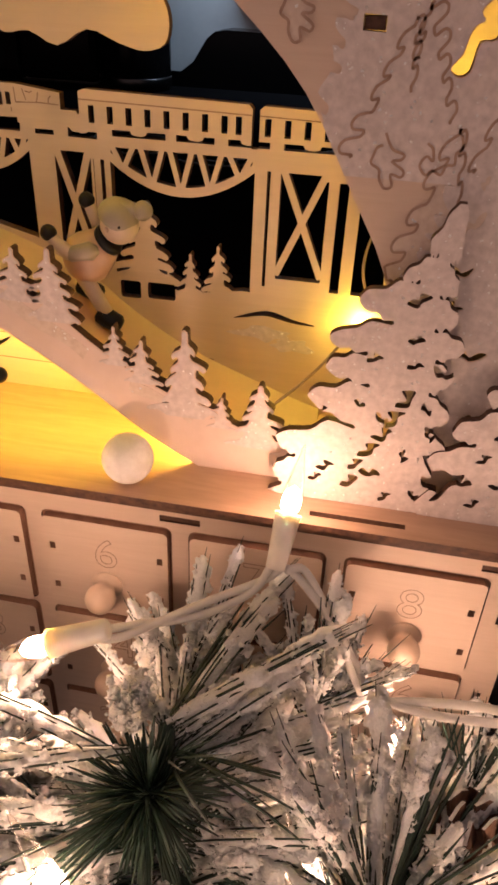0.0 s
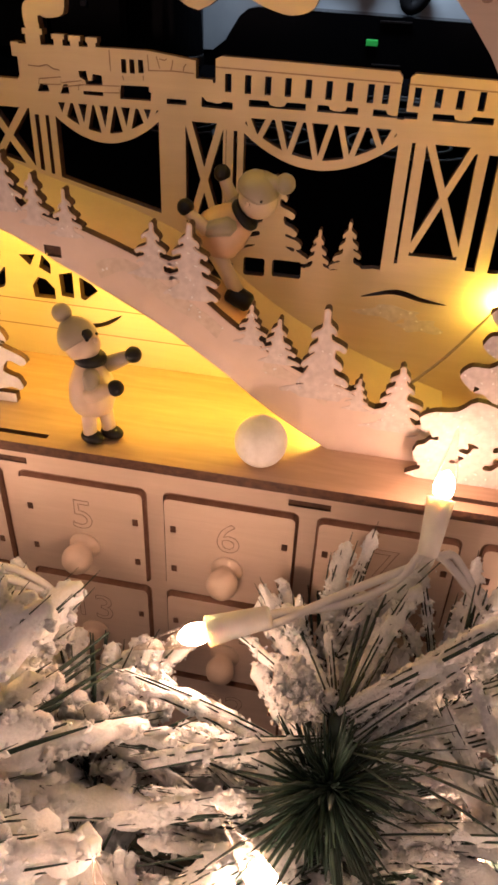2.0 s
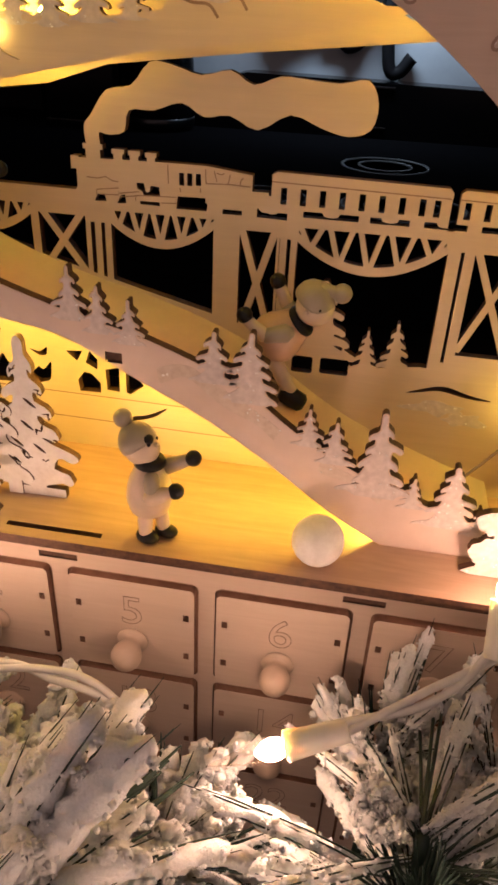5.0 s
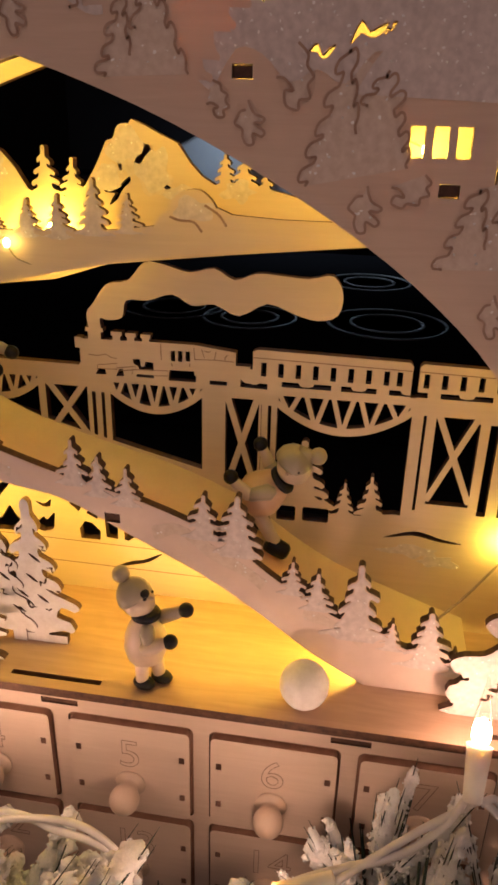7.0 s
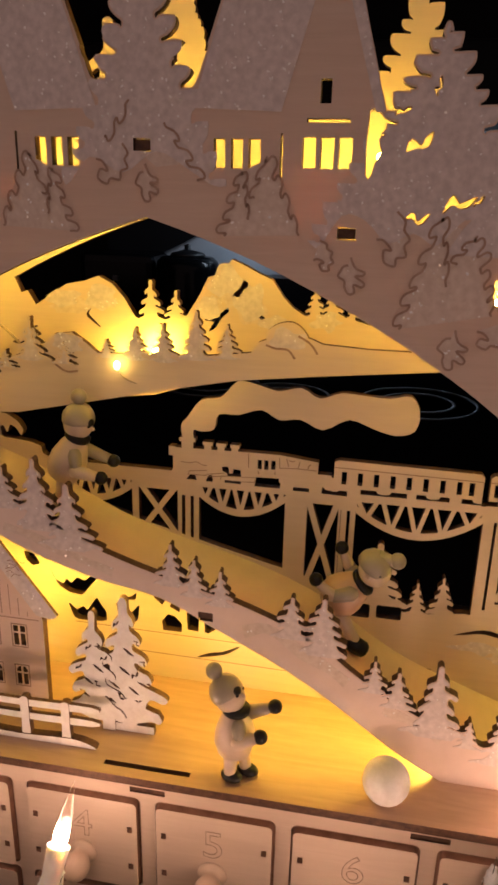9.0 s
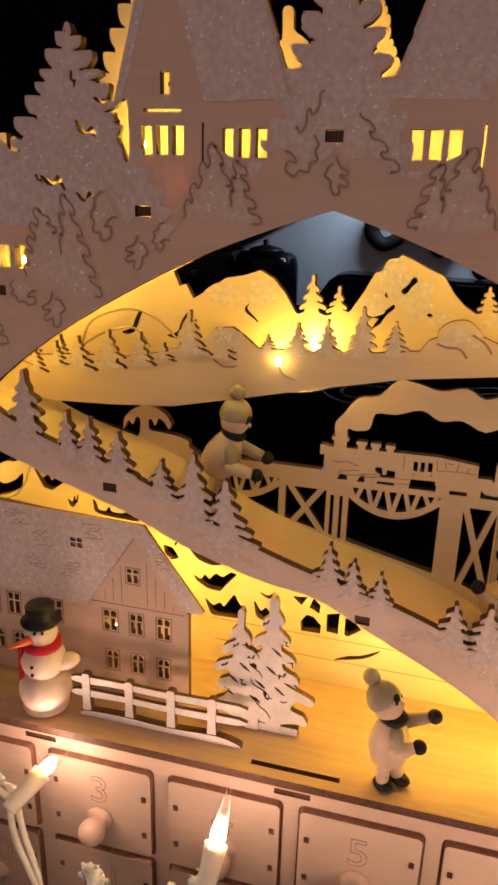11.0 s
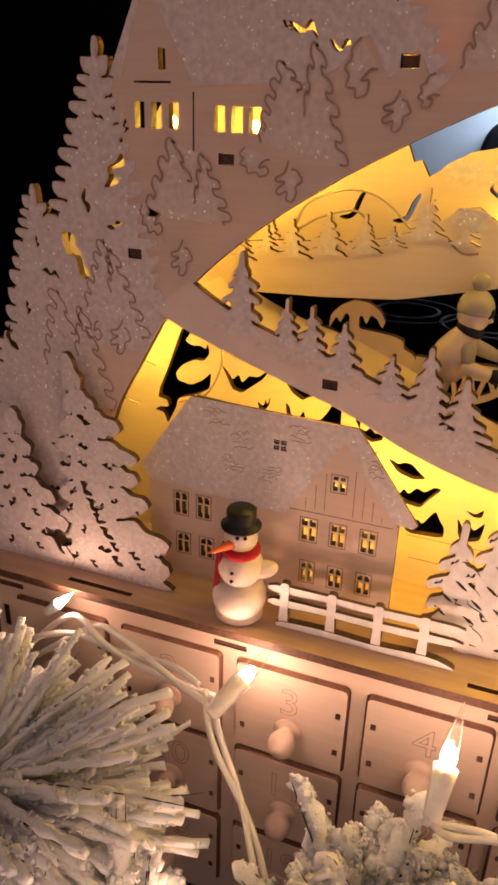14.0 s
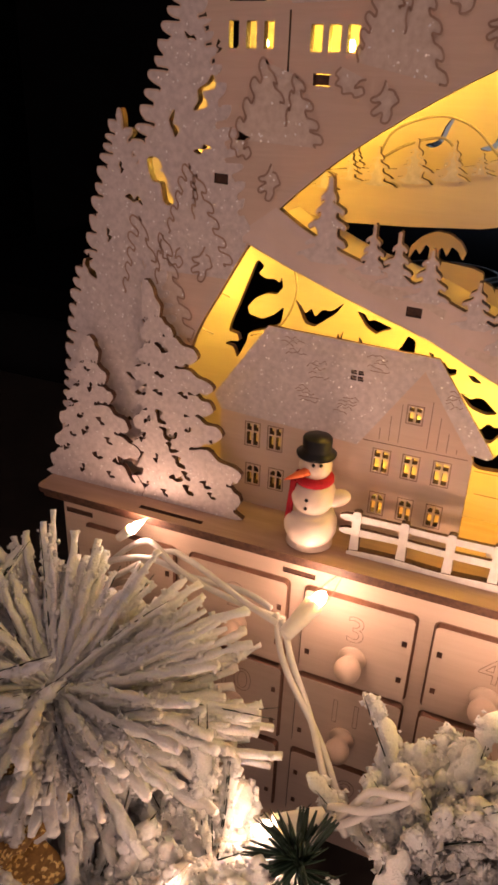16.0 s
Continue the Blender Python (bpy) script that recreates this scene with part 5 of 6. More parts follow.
def snowman():
    """Turned wooden snowman; a plain figure in one mesh."""
    bm = turned([(8.5, 0), (12, 1.5)] + ball_profile(13.4, 11.5, 14, 0.95)[4:11] + ball_profile(11.2, 28.5, 14)[3:11] + ball_profile(8.2, 44, 14)[3:12] + [(3, 52)], 28)
    hat = [(9.6, 49.4), (9.8, 50.6), (7.4, 51.2), (7.0, 53), (7.2, 58.0), (6.6, 58.8), (0.2, 59.0)]
    for f in bm.faces:
        f.material_index = 0
    def merge(piece, index):
        for f in piece.faces:
            f.material_index = index
        tmp = bpy.data.meshes.new("tmp")
        piece.to_mesh(tmp)
        piece.free()
        bm.from_mesh(tmp)
        bpy.data.meshes.remove(tmp)
    merge(turned(hat, 24), 1)
    merge(turned([(9.0, 35.2), (9.8, 36.2), (9.6, 38.4), (8.6, 39.4)], 24), 2)
    merge(placed(turned(ball_profile(4.4, 0, 8, 1.7), 12), pose(11.5, 0, 27, 0, 70, 0)), 0)
    merge(placed(turned([(2.5, 0), (2.1, 3), (1.4, 8), (0.3, 13)], 12), pose(-3.0, -6.0, 43.0, 97, 0, -52)), 3)
    for x, y, z in ((-0.5, -8.4, 47.5), (3.2, -7.8, 47.5), (-2.2, -11.0, 30), (-2.4, -11.0, 25.5)):
        merge(placed(turned(ball_profile(0.9, 0, 6), 8), pose(x, y, z)), 1)
    tail = box_bm(-1.9, 1.9, -0.6, 0.6, -24, 0, 0.3)
    merge(placed(tail, pose(-9.5, -4.5, 37, 0, 6, -40)), 2)
    bmesh.ops.transform(bm, matrix=pose(-119, 212, DECK, 0, 0, 12) @ Matrix.Diagonal((0.9, 0.9, 0.92, 1)), verts=bm.verts)
    ob = from_bm("snowman", bm, [SNOW_WOOD, BLACK, RED, ORANGE], smooth=True)
    return tagged(ob, "turned wooden snowman with black top hat and red scarf", "figurine")


snowman()


def wooden_figure(name, at, turn, tilt, arms, legs, label, head_tilt=0.0, size=1.0):
    """Turned wooden child in a bobble hat; a plain figure in one mesh."""
    bm = turned([(0.4, 11.6), (4.5, 12.0), (7.2, 14), (8.5, 18.5), (8.2, 24), (6.6, 29), (4.8, 33), (4.2, 34)], 22)
    for f in bm.faces:
        f.material_index = 0
    neck = pose(0, 0, 35) @ pose(0, 0, 0, 0, head_tilt, 0) @ pose(0, 0, -35)

    def merge(piece, index, m=None):
        if m is not None:
            placed(piece, m)
        for f in piece.faces:
            f.material_index = index
        tmp = bpy.data.meshes.new("tmp")
        piece.to_mesh(tmp)
        piece.free()
        bm.from_mesh(tmp)
        bpy.data.meshes.remove(tmp)
    merge(turned(ball_profile(6.4, 40, 14), 22), 0, neck)
    merge(turned([(6.7, 41.0), (7.1, 42.0), (7.1, 43.6), (6.6, 45.6), (5.2, 47.8), (3.2, 49.4), (1.4, 50.2), (0.2, 50.4)], 22), 2, neck)
    merge(turned(ball_profile(3.5, 52.6, 10), 16), 2, neck)
    merge(turned([(4.8, 32.6), (5.7, 33.4), (5.7, 35.2), (4.8, 36.2)], 22), 1)
    for sy in (-2.6, 2.6):
        merge(placed(turned(ball_profile(0.8, 0, 6), 8), pose(5.7, sy, 40.6)), 1, neck)
    merge(placed(turned(ball_profile(1.0, 0, 6), 8), pose(6.5, 0, 38.8)), 0, neck)
    merge(placed(turned(ball_profile(2.5, 0, 8, 0.7), 12), pose(5.6, -1.4, 42.6, 0, 60, 0)), 1, neck)
    for (sx, sy, sz), (ex, ey, ez) in arms:
        d = Vector((ex - sx, ey - sy, ez - sz))
        q = d.to_track_quat("Z", "Y").to_matrix().to_4x4()
        L = d.length
        merge(placed(turned([(0.5, -3.4), (2.4, -2.2), (3.1, 0), (2.8, L * 0.5), (2.2, L)], 14), Matrix.Translation((sx, sy, sz)) @ q), 2 if sx < 4.5 else 0)
        if (ex, ey, ez) not in [tuple(s) for s, _ in arms] and ez > 0 and not any(abs(ex - s[0]) < 1.2 and abs(ez - s[2]) < 1.2 for s, _ in arms):
            merge(placed(turned(ball_profile(3.0, L + 1.8, 10), 14), Matrix.Translation((sx, sy, sz)) @ q), 1)
    for (sx, sy, sz), (ex, ey, ez) in legs:
        d = Vector((ex - sx, ey - sy, ez - sz))
        q = d.to_track_quat("Z", "Y").to_matrix().to_4x4()
        merge(placed(turned([(3.1, -1), (2.7, d.length * 0.6), (2.5, d.length)], 14), Matrix.Translation((sx, sy, sz)) @ q), 0)
        boot = turned(ball_profile(3.4, 0, 10, 0.75), 14)
        bmesh.ops.scale(boot, vec=(1.4, 1.0, 1.0), verts=boot.verts)
        merge(placed(boot, Matrix.Translation((ex + 0.9, ey, ez - 0.1))), 1)
    x, y, z = at
    bmesh.ops.transform(bm, matrix=pose(x, y, z) @ pose(0, 0, 0, 0, tilt, turn) @ Matrix.Diagonal((size, size, size, 1)), verts=bm.verts)
    ob = from_bm(name, bm, [GLOSS_WOOD, BLACK, GREY_WOOD], smooth=True)
    return tagged(ob, label, "figurine")


wooden_figure("standing_figure", (37.5, 209, DECK), -14, 2, [((3.5, -4.8, 30), (5.5, -7.2, 24.5)), ((5.0, -7.0, 24.5), (11.0, -4.0, 27)), ((3.5, 4.4, 30.5), (13.5, 4.5, 37))], [((0, -3, 14), (0, -3, 2.7)), ((2.5, 3.2, 14), (4.5, 3.2, 2.7))],
              "turned wooden child figure with bobble hat, gloves and boots", -38)
wooden_figure("sledging_figure", (-54, 246, 272), 0, 24, [((3, -5, 28), (7.5, -7.5, 22)), ((7.3, -7.3, 22.4), (16, -6, 24)), ((4, 5, 28), (16, 5, 29))], [((2, -3, 14), (4, -3, 4)), ((2, 3, 14), (4, 3, 4))],
              "turned wooden figure with bobble hat crouching on the slope", -20, 0.98)


def skier():
    """Turned wooden skier leaning back, arms flung out; a plain figure in one mesh."""
    bm = bmesh.new()

    def add(piece, index, m=None):
        if m is not None:
            placed(piece, m)
        for f in piece.faces:
            f.material_index = index
        tmp = bpy.data.meshes.new("tmp")
        piece.to_mesh(tmp)
        piece.free()
        bm.from_mesh(tmp)
        bpy.data.meshes.remove(tmp)

    def along(a, b):
        a, d = Vector(a), Vector(b) - Vector(a)
        return Matrix.Translation(a) @ d.to_track_quat("Z", "Y").to_matrix().to_4x4(), d.length

    m, _ = along((71.5, 246, 236.5), (86.5, 245, 249.5))
    add(turned([(0.5, -1.6), (5.0, -1.0), (8.2, 2), (9.6, 6), (9.0, 10), (6.9, 15), (4.6, 19)], 24), 3, m)
    add(turned([(4.6, 16.6), (5.9, 17.2), (6.1, 18.4), (5.6, 19.4), (4.4, 19.6)], 24), 1, m)
    add(turned(ball_profile(7.0, 0, 16), 24), 0, pose(89.8, 245, 254.5))
    m, _ = along((88.6, 245, 255.6), (92.2, 244.4, 262))
    add(turned([(7.1, 0), (7.5, 0.8), (7.5, 2.2), (7.0, 4.2), (5.4, 6.4), (3.0, 7.8), (0.3, 8.3)], 24), 2, m)
    m, n = along((92, 245, 259.5), (98.4, 244.5, 260.4))
    add(turned([(4.4, 0), (2.6, n * 0.6), (2.0, n)], 16), 2, m)
    add(turned(ball_profile(3.5, 0, 10), 16), 2, pose(98.8, 244.5, 260.2))
    add(turned(ball_profile(0.75, 0, 6), 8), 1, pose(91.8, 238.5, 255.6))
    add(turned(ball_profile(1.0, 0, 6), 8), 0, pose(87.2, 238.4, 254.2))
    for a, b, c in (((81, 238.5, 246), (73.5, 237, 244.5), (66.5, 237.5, 250)), ((83, 251, 247), (79, 252, 251.5), (75.8, 252, 258.5))):
        for p, q, r0, r1 in ((a, b, 3.4, 2.7), (b, c, 2.7, 2.0)):
            m, n = along(p, q)
            add(turned([(r0 * 0.4, -r0 * 0.8), (r0, 0), ((r0 + r1) / 2, n * 0.5), (r1, n), (r1 * 0.4, n + r1 * 0.7)], 14), 0 if p == b else 2, m)
        add(turned(ball_profile(3.0, 0, 10), 14), 1, pose(c[0] - 0.6, c[1], c[2] + 1.4))
    for hip, toe in (((75, 242.5, 236), (83.5, 242.5, 221)), ((72.5, 249, 236), (74, 249, 229.5))):
        m, n = along(hip, toe)
        add(turned([(3.4, -1), (2.9, n * 0.6), (2.7, n)], 14), 0, m)
        boot = turned([(0.4, -5.2), (2.6, -5), (3.6, -4), (3.8, 0), (3.6, 4), (2.4, 5.2), (0.4, 5.4)], 14)
        add(boot, 1, pose(toe[0] + 1, toe[1], toe[2] - 2.4, 0, 116, 0))
    ob = from_bm("skiing_figure", bm, [GLOSS_WOOD, BLACK, GREY_WOOD, WARM_WOOD], smooth=True)
    return tagged(ob, "turned wooden skier figure leaning back on the slope", "figurine")


skier()

snowball = placed(turned(ball_profile(9.6, 0, 18), 28), pose(101, 209, DECK + 9.4))
tagged(from_bm("snowball", snowball, WHITE, smooth=True), "white-painted wooden snowball on the deck", "ball")

# ---- lights of the arch: warm micro LEDs on a wire behind the front board ----
LEDS = [(58, 231, 222, LED_GLOW), (-23.2, 250.5, 334.0, LED_FAINT), (-24, 260, 334, LED_DIM), (-9, 260, 339, LED_MID), (179.1, 262, 218.5, LED_MID), (79, 246, 416, LED_DIM), (-79, 246, 416, LED_DIM), (125.6, 232, 371, LED_DIM), (-125, 232, 371.5, LED_DIM), (84, 236, 206, LED_MID), (-25, 236, 250.5, LED_GLOW), (30, 231, 233, LED_GLOW), (-100, 231, 281, LED_GLOW), (-189, 231.5, 262, LED_DIM),
        (-72, 240, 222, LED_MID), (59, 235, 404, LED_GLOW), (-58, 235, 403, LED_GLOW), (-1, 235, 430, LED_MID), (-188, 247, 276, LED_DIM), (120, 240, 180, LED_GLOW), (-117, 235, 381, LED_DIM), (115, 235, 381, LED_DIM), (-136, 231, 336, LED_LOW), (-162, 240, 372, LED_DIM), (162, 240, 372, LED_DIM), (-196, 240, 330, LED_DIM), (198, 240, 306, LED_DIM), (126, 254, 366, LED_MID), (-97, 243, 197, LED_DIM), (-122, 255, 366, LED_DIM)]


def micro_led(x, y, z, glow):
    t = tagged(empty("micro_led", x, y, z), "tiny glowing warm LED bead on thin wire", "string light", "LED string in the arch")
    from_bm("bead", placed(turned(ball_profile(1.35, 0, 8, 1.4), 10), pose(x, y, z)), glow, t, smooth=True)
    tube("lead", curve3([(x, y + 1, z - 1.8), (x + 2, y + 3, z - 6), (x + 9, y + 4, z - 9)], 5), 0.35, WIRE, t, sides=6)


for led in LEDS:
    micro_led(*led)


def led_wire(points, label="thin clear LED wire looped behind the arch"):
    w = tube("led_wire", curve3(points, 8), 0.55, WIRE, sides=6)
    return tagged(w, label, "wire", "LED wires")


led_wire([(-118, 262, 332), (-112, 262, 343), (-96, 263, 349), (-82, 263, 346), (-70, 262, 336), (-62, 262, 329)])
led_wire([(-118, 261, 331), (-106, 261, 338), (-92, 262, 341), (-84, 262, 333)])
led_wire([(-172, 262, 246), (-158, 262, 252), (-150, 262, 268), (-152, 262, 282), (-160, 262, 290)])
led_wire([(182, 262, 262), (178, 262, 252), (177, 262, 240), (181, 262, 229), (186, 262, 224)])
led_wire([(176, 249, 222), (163, 246, 204), (150, 240, 192)])

# ---- fairy lights and flocked garland ----
def fairy_bulb(at, tip, size=1.0):
    """Clear pointed glass bulb in a white socket."""
    a, d = Vector(at), Vector(tip) - Vector(at)
    q = Matrix.Translation(a) @ d.to_track_quat("Z", "Y").to_matrix().to_4x4() @ Matrix.Diagonal((size, size, size, 1))
    t = tagged(empty("fairy_light", *at), "white fairy light socket with a glowing clear bulb", "string light", "fairy lights in the garland")
    from_bm("socket", placed(turned([(2.7, -18), (3.3, -17.4), (4.0, -6), (4.4, 0), (4.6, 1.0), (3.8, 1.2)], 20), q), SOCKET, t, smooth=True)
    core = 1.15 if at[0] > 90 else 1.0
    lit = from_bm("bulb", placed(turned([(1.6, 1.3), (2.6 * core, 2.6), (2.9 * core, 4.4 * core), (2.5 * core, 6.4 * core), (1.5 * core, 8.0 * core), (0.3, 9.0 * core)], 14), q), BULB_TUCKED if size < 1 else BULB_BRIGHT if at[1] < 115 else BULB_CLEAR if at[0] > 150 and at[1] > 180 else BULB_SMALL if at[0] < -90 else BULB_GLOW, t, "glowing filament", True)
    from_bm("glass_tip", placed(turned([(3.2, 1.25), (3.6, 4), (3.6, 8), (2.8, 13), (1.9, 17), (1.1, 20), (0.7, 23), (0.1, 25)], 16), q), GLASS, lit, "clear pointed glass envelope", True)
    return t


# From (250, 84, 150) on: six unseen bulbs added to brighten garland and boards
FAIRY = [((163.8, 187.5, 181), (166.2, 202.5, 201.3)), ((101, 136, 161), (86, 132, 156)), ((-21, 164, 165), (-18.5, 177, 187)), ((-107, 183.5, 158), (-99, 202.5, 165.6)),
         ((-93, 112, 113.5), (-101, 106, 113)), ((132, 70, 156), (122, 76, 166)), ((50, 66, 166), (60, 74, 178)), ((-240, 150, 126), (-230, 156, 136)), ((-130, 62, 104), (-124, 68, 116)), ((216, 150, 118), (206, 157, 128)), ((-118, 80, 106), (-110, 86, 118)), ((186, 104, 112), (180, 112, 126)), ((250, 84, 150), (242, 92, 160)), ((-112, 44, 144), (-106, 52, 154)), ((-64, 50, 140), (-58, 58, 150)), ((190, 64, 158), (184, 72, 168)), ((8, 46, 168), (2, 54, 178)), ((108, 44, 168), (102, 52, 178))]
for at, tip in FAIRY:
    fairy_bulb(at, tip)
# a short one tucked under the lip of the deck
fairy_bulb((-201, 191, 165.5), (-198, 190.5, 168.5), 0.62)


def cable(points, wobble=1.6, strands=2, seed=0):
    """Loosely twisted strands of white cable."""
    t = tagged(empty("light_cable", *points[0]), "twisted white cable of the fairy lights", "cable", "fairy light cables")
    line = curve3(points, 8)
    for s in range(strands):
        turn = [(x + wobble * math.cos(0.19 * i + 2.2 * s), y + wobble * math.sin(0.19 * i + 2.2 * s), z + wobble * 0.9 * math.sin(0.15 * i + 2.2 * s)) for i, (x, y, z) in enumerate(line)]
        tube("strand", turn, 1.45, CABLE, t)
    return t


cable([(162.6, 178, 167), (157, 177, 157), (141, 167, 154), (124, 157, 153), (112, 149, 153), (104.5, 142, 158)], 1.5)
cable([(164, 178, 166), (172, 180, 162), (184, 174, 150), (194, 168, 132), (204, 160, 112)])
cable([(198, 150, 143), (216, 150, 144), (240, 150, 148), (270, 150, 146)], 1.8)
cable([(41, 165, 122), (27, 165, 134), (12, 166, 137), (-2, 166, 138), (-18, 160, 140), (-23, 152, 150)])
cable([(-275, 184, 96), (-253, 186, 106), (-220, 188, 135.5), (-189, 189, 158), (-170, 188, 155), (-146, 186, 151), (-121, 180, 149.5)], 4.0, 3)
cable([(-121, 180, 149), (-112, 172, 134), (-95, 162, 114.6), (-80, 140, 106), (-72, 122, 112), (-75, 119, 118)], 2.0)
cable([(-75, 119, 120), (-66, 119, 130), (-58, 121, 137), (-49, 123, 144)], 2.6, 3)


def lump(verts, faces, p, r, rng):
    """A small uneven crumb of flock."""
    base = len(verts)
    for lat, n in ((-0.55, 5), (0.1, 6), (0.65, 5)):
        rr = r * math.sqrt(1 - lat * lat)
        off = rng.uniform(0, 6)
        for k in range(n):
            a, j = off + 2 * math.pi * k / n, rng.uniform(0.75, 1.25)
            verts.append((p[0] + rr * j * math.cos(a), p[1] + rr * j * math.sin(a), p[2] + r * lat * j))
    verts.append((p[0], p[1], p[2] - r))
    verts.append((p[0], p[1], p[2] + r))
    b, m, t = base, base + 5, base + 11
    for k in range(5):
        faces.append([b + (k + 1) % 5, b + k, base + 16])
        faces.append([t + k, t + (k + 1) % 5, base + 17])
        faces.append([b + k, b + (k + 1) % 5, m + (k + 1) % 6])
        faces.append([b + k, m + (k + 1) % 6, m + k])
        faces.append([m + k, m + (k + 1) % 6, t + (k + 1) % 5])
        faces.append([m + k, t + (k + 1) % 5, t + k])
    faces.append([b, m, m + 5])
    faces.append([m + 5, m, t])


def crumb_of_flock(verts, faces, p, r, rng):
    """A tiny eight-sided flake."""
    b = len(verts)
    for dx, dy, dz in ((1, 0, 0), (0, 1, 0), (-1, 0, 0), (0, -1, 0), (0, 0, 1), (0, 0, -1)):
        j = r * rng.uniform(0.7, 1.4)
        verts.append((p[0] + dx * j + rng.uniform(-0.3, 0.3) * r, p[1] + dy * j + rng.uniform(-0.3, 0.3) * r, p[2] + dz * j))
    for i in range(4):
        k = (i + 1) % 4
        faces.append([b + i, b + k, b + 4])
        faces.append([b + k, b + i, b + 5])


# the near bulbs and the snow lump on the branch tip stay clear of needles
CLEAR = [(Vector((90, 134, 158)), Vector((100, 70, 226)), 12.0), (Vector((127, 125, 156)), Vector((125, 80, 208)), 13.0),
         (Vector((-95, 110, 114)), Vector((-80, 60, 190)), 11.0), (Vector((-78, 118, 124)), Vector((-68, 70, 190)), 9.0)]
CORE = [(Vector((143, 100, 148)), Vector((150, 40, 215)), 17.0), (Vector((158, 112, 150)), Vector((150, 60, 228)), 15.0)]


def crowded(p, places=CLEAR):
    for a, b, r in places:
        d = b - a
        f = max(0.0, min(1.0, (p - a).dot(d) / d.length_squared))
        if (p - a - d * f).length < r:
            return True
    return False


def branch(centre, aim, count, length, spread, seed, flock=0.8, width=1.0, crumb=1.5, least=0.35, deep=0.55, naked=0.3, fluff=2, reach=(0.65, 1.05), back=197, clots=0, blades=4, stub=0.30):
    """A tip of artificial pine: wired stem, needles and clotted snow flock."""
    rng = random.Random(seed)
    c, a = Vector(centre), Vector(aim).normalized()
    u = a.cross(Vector((0.2, 0.3, 0.9))).normalized()
    w = a.cross(u)
    look_of = "heavily flocked with white snow" if flock > 0.7 else ("green with a dusting of white snow" if flock > 0.1 else "bare dark green")
    t = tagged(empty("pine_branch", *centre), "artificial pine branch tip, " + look_of, "garland", "garland branches")
    foot = c - a * length * 0.8
    tube("stem", curve3([(foot.x, foot.y + 4, TABLE + 1), (foot.x, foot.y, (foot.z + TABLE) / 2), tuple(c - a * length * 0.35), tuple(c + a * length * 0.08)], 5), 2.4, NEEDLE, t)
    verts, faces, mats = [], [], []
    fv, ff = [], []

    def thread(points, r, sides, index, flat=1.0):
        """A thin tapering blade through the points."""
        side = (points[-1] - points[0]).cross(Vector((0.1, 0.2, 1))).normalized()
        up = (points[-1] - points[0]).cross(side).normalized()
        base = len(verts)
        for i, p in enumerate(points):
            rr = r * (0.35 if i == len(points) - 1 else 1.0)
            verts.extend(p + (side * math.cos(2 * math.pi * m / sides) + up * math.sin(2 * math.pi * m / sides) * flat) * rr for m in range(sides))
        for i in range(len(points) - 1):
            for m in range(sides):
                n = (m + 1) % sides
                faces.append([base + sides * i + m, base + sides * i + n, base + sides * i + sides + n, base + sides * i + sides + m])
                mats.append(index)

    tufts = [(rng.uniform(-deep, 0.10), rng.uniform(0, 2 * math.pi), rng.uniform(least, 1.0) * spread, rng.uniform(*reach)) for _ in range(max(8, count // 4))]
    for along, ang, lean, far in tufts:
        root = c + a * length * along
        d = (a * math.cos(lean) + (u * math.cos(ang) + w * math.sin(ang)) * math.sin(lean)).normalized()
        L = length * far * rng.uniform(0.85, 1.08)
        if d.y > 0 and root.y + d.y * L > back:
            L = max(6.0, (back - root.y) / d.y)
        sag = Vector((0, 0, -1)) * L * rng.uniform(0.0, 0.14) + (u * rng.uniform(-1, 1) + w * rng.uniform(-1, 1)) * L * 0.10
        if flock > 0 and any(crowded(root + d * L * f + sag * f * f) for f in (0.3, 0.45, 0.6, 0.75, 0.9, 1.0)):
            continue
        side = d.cross(Vector((0.1, 0.2, 1))).normalized()
        up = d.cross(side)
        at = lambda f: root + d * L * f + sag * f * f
        snowy = rng.random() < flock
        if snowy and any(crowded(at(f), CORE) for f in (0.3, 0.5, 0.7, 0.9, 1.0)):
            continue
        if not snowy:
            # a fan of bare blades
            for _ in range(5):
                lean_off = (side * rng.gauss(0, 0.10) + up * rng.gauss(0, 0.10)) * L
                thread([at(f) + lean_off * f for f in (0.0, 0.35, 0.7, 1.0)], 0.5 * width, 4, 1, 0.45)
            continue
        # clotted snow along a bundle of needles; the blades show where the coat is thin
        fine = width < 1.0
        body, flat, shift = width * 2.1 * rng.uniform(0.75, 1.25), rng.uniform(0.6, 0.9), Vector((rng.uniform(0, 99), 0, 0))
        bare = rng.uniform(0.0, naked) * 0.6
        rings, ns = (15, 6) if fine else (20, 8)

        def coat(f, q):
            shape = (stub + (1 - stub) * min(1.0, max(0.0, f - bare) / 0.40)) * (1 - (0.15 if fine else 0.75) * max(0.0, (f - 0.91) / 0.09) ** 2)
            p = at(f) + (side * math.cos(q) + up * math.sin(q)) * body
            lump_of = 1 + 0.6 * noise.noise(p * 0.13 + shift) + 0.6 * noise.noise(p * 0.42 + shift) + 0.4 * noise.noise(p * 1.1)
            return max(0.25, body * shape * lump_of)

        base = len(verts)
        for i in range(rings + 1):
            f = i / rings
            for m in range(ns):
                q = 2 * math.pi * (m + 0.5 * (i % 2)) / ns
                verts.append(at(f) + (side * math.cos(q) + up * math.sin(q) * flat) * coat(f, q))
        for i in range(rings):
            for m in range(ns):
                n = (m + 1) % ns
                faces.append([base + ns * i + m, base + ns * i + n, base + ns * i + ns + n, base + ns * i + ns + m])
                mats.append(0)
        faces.append([base + rings * ns + m for m in range(ns)])
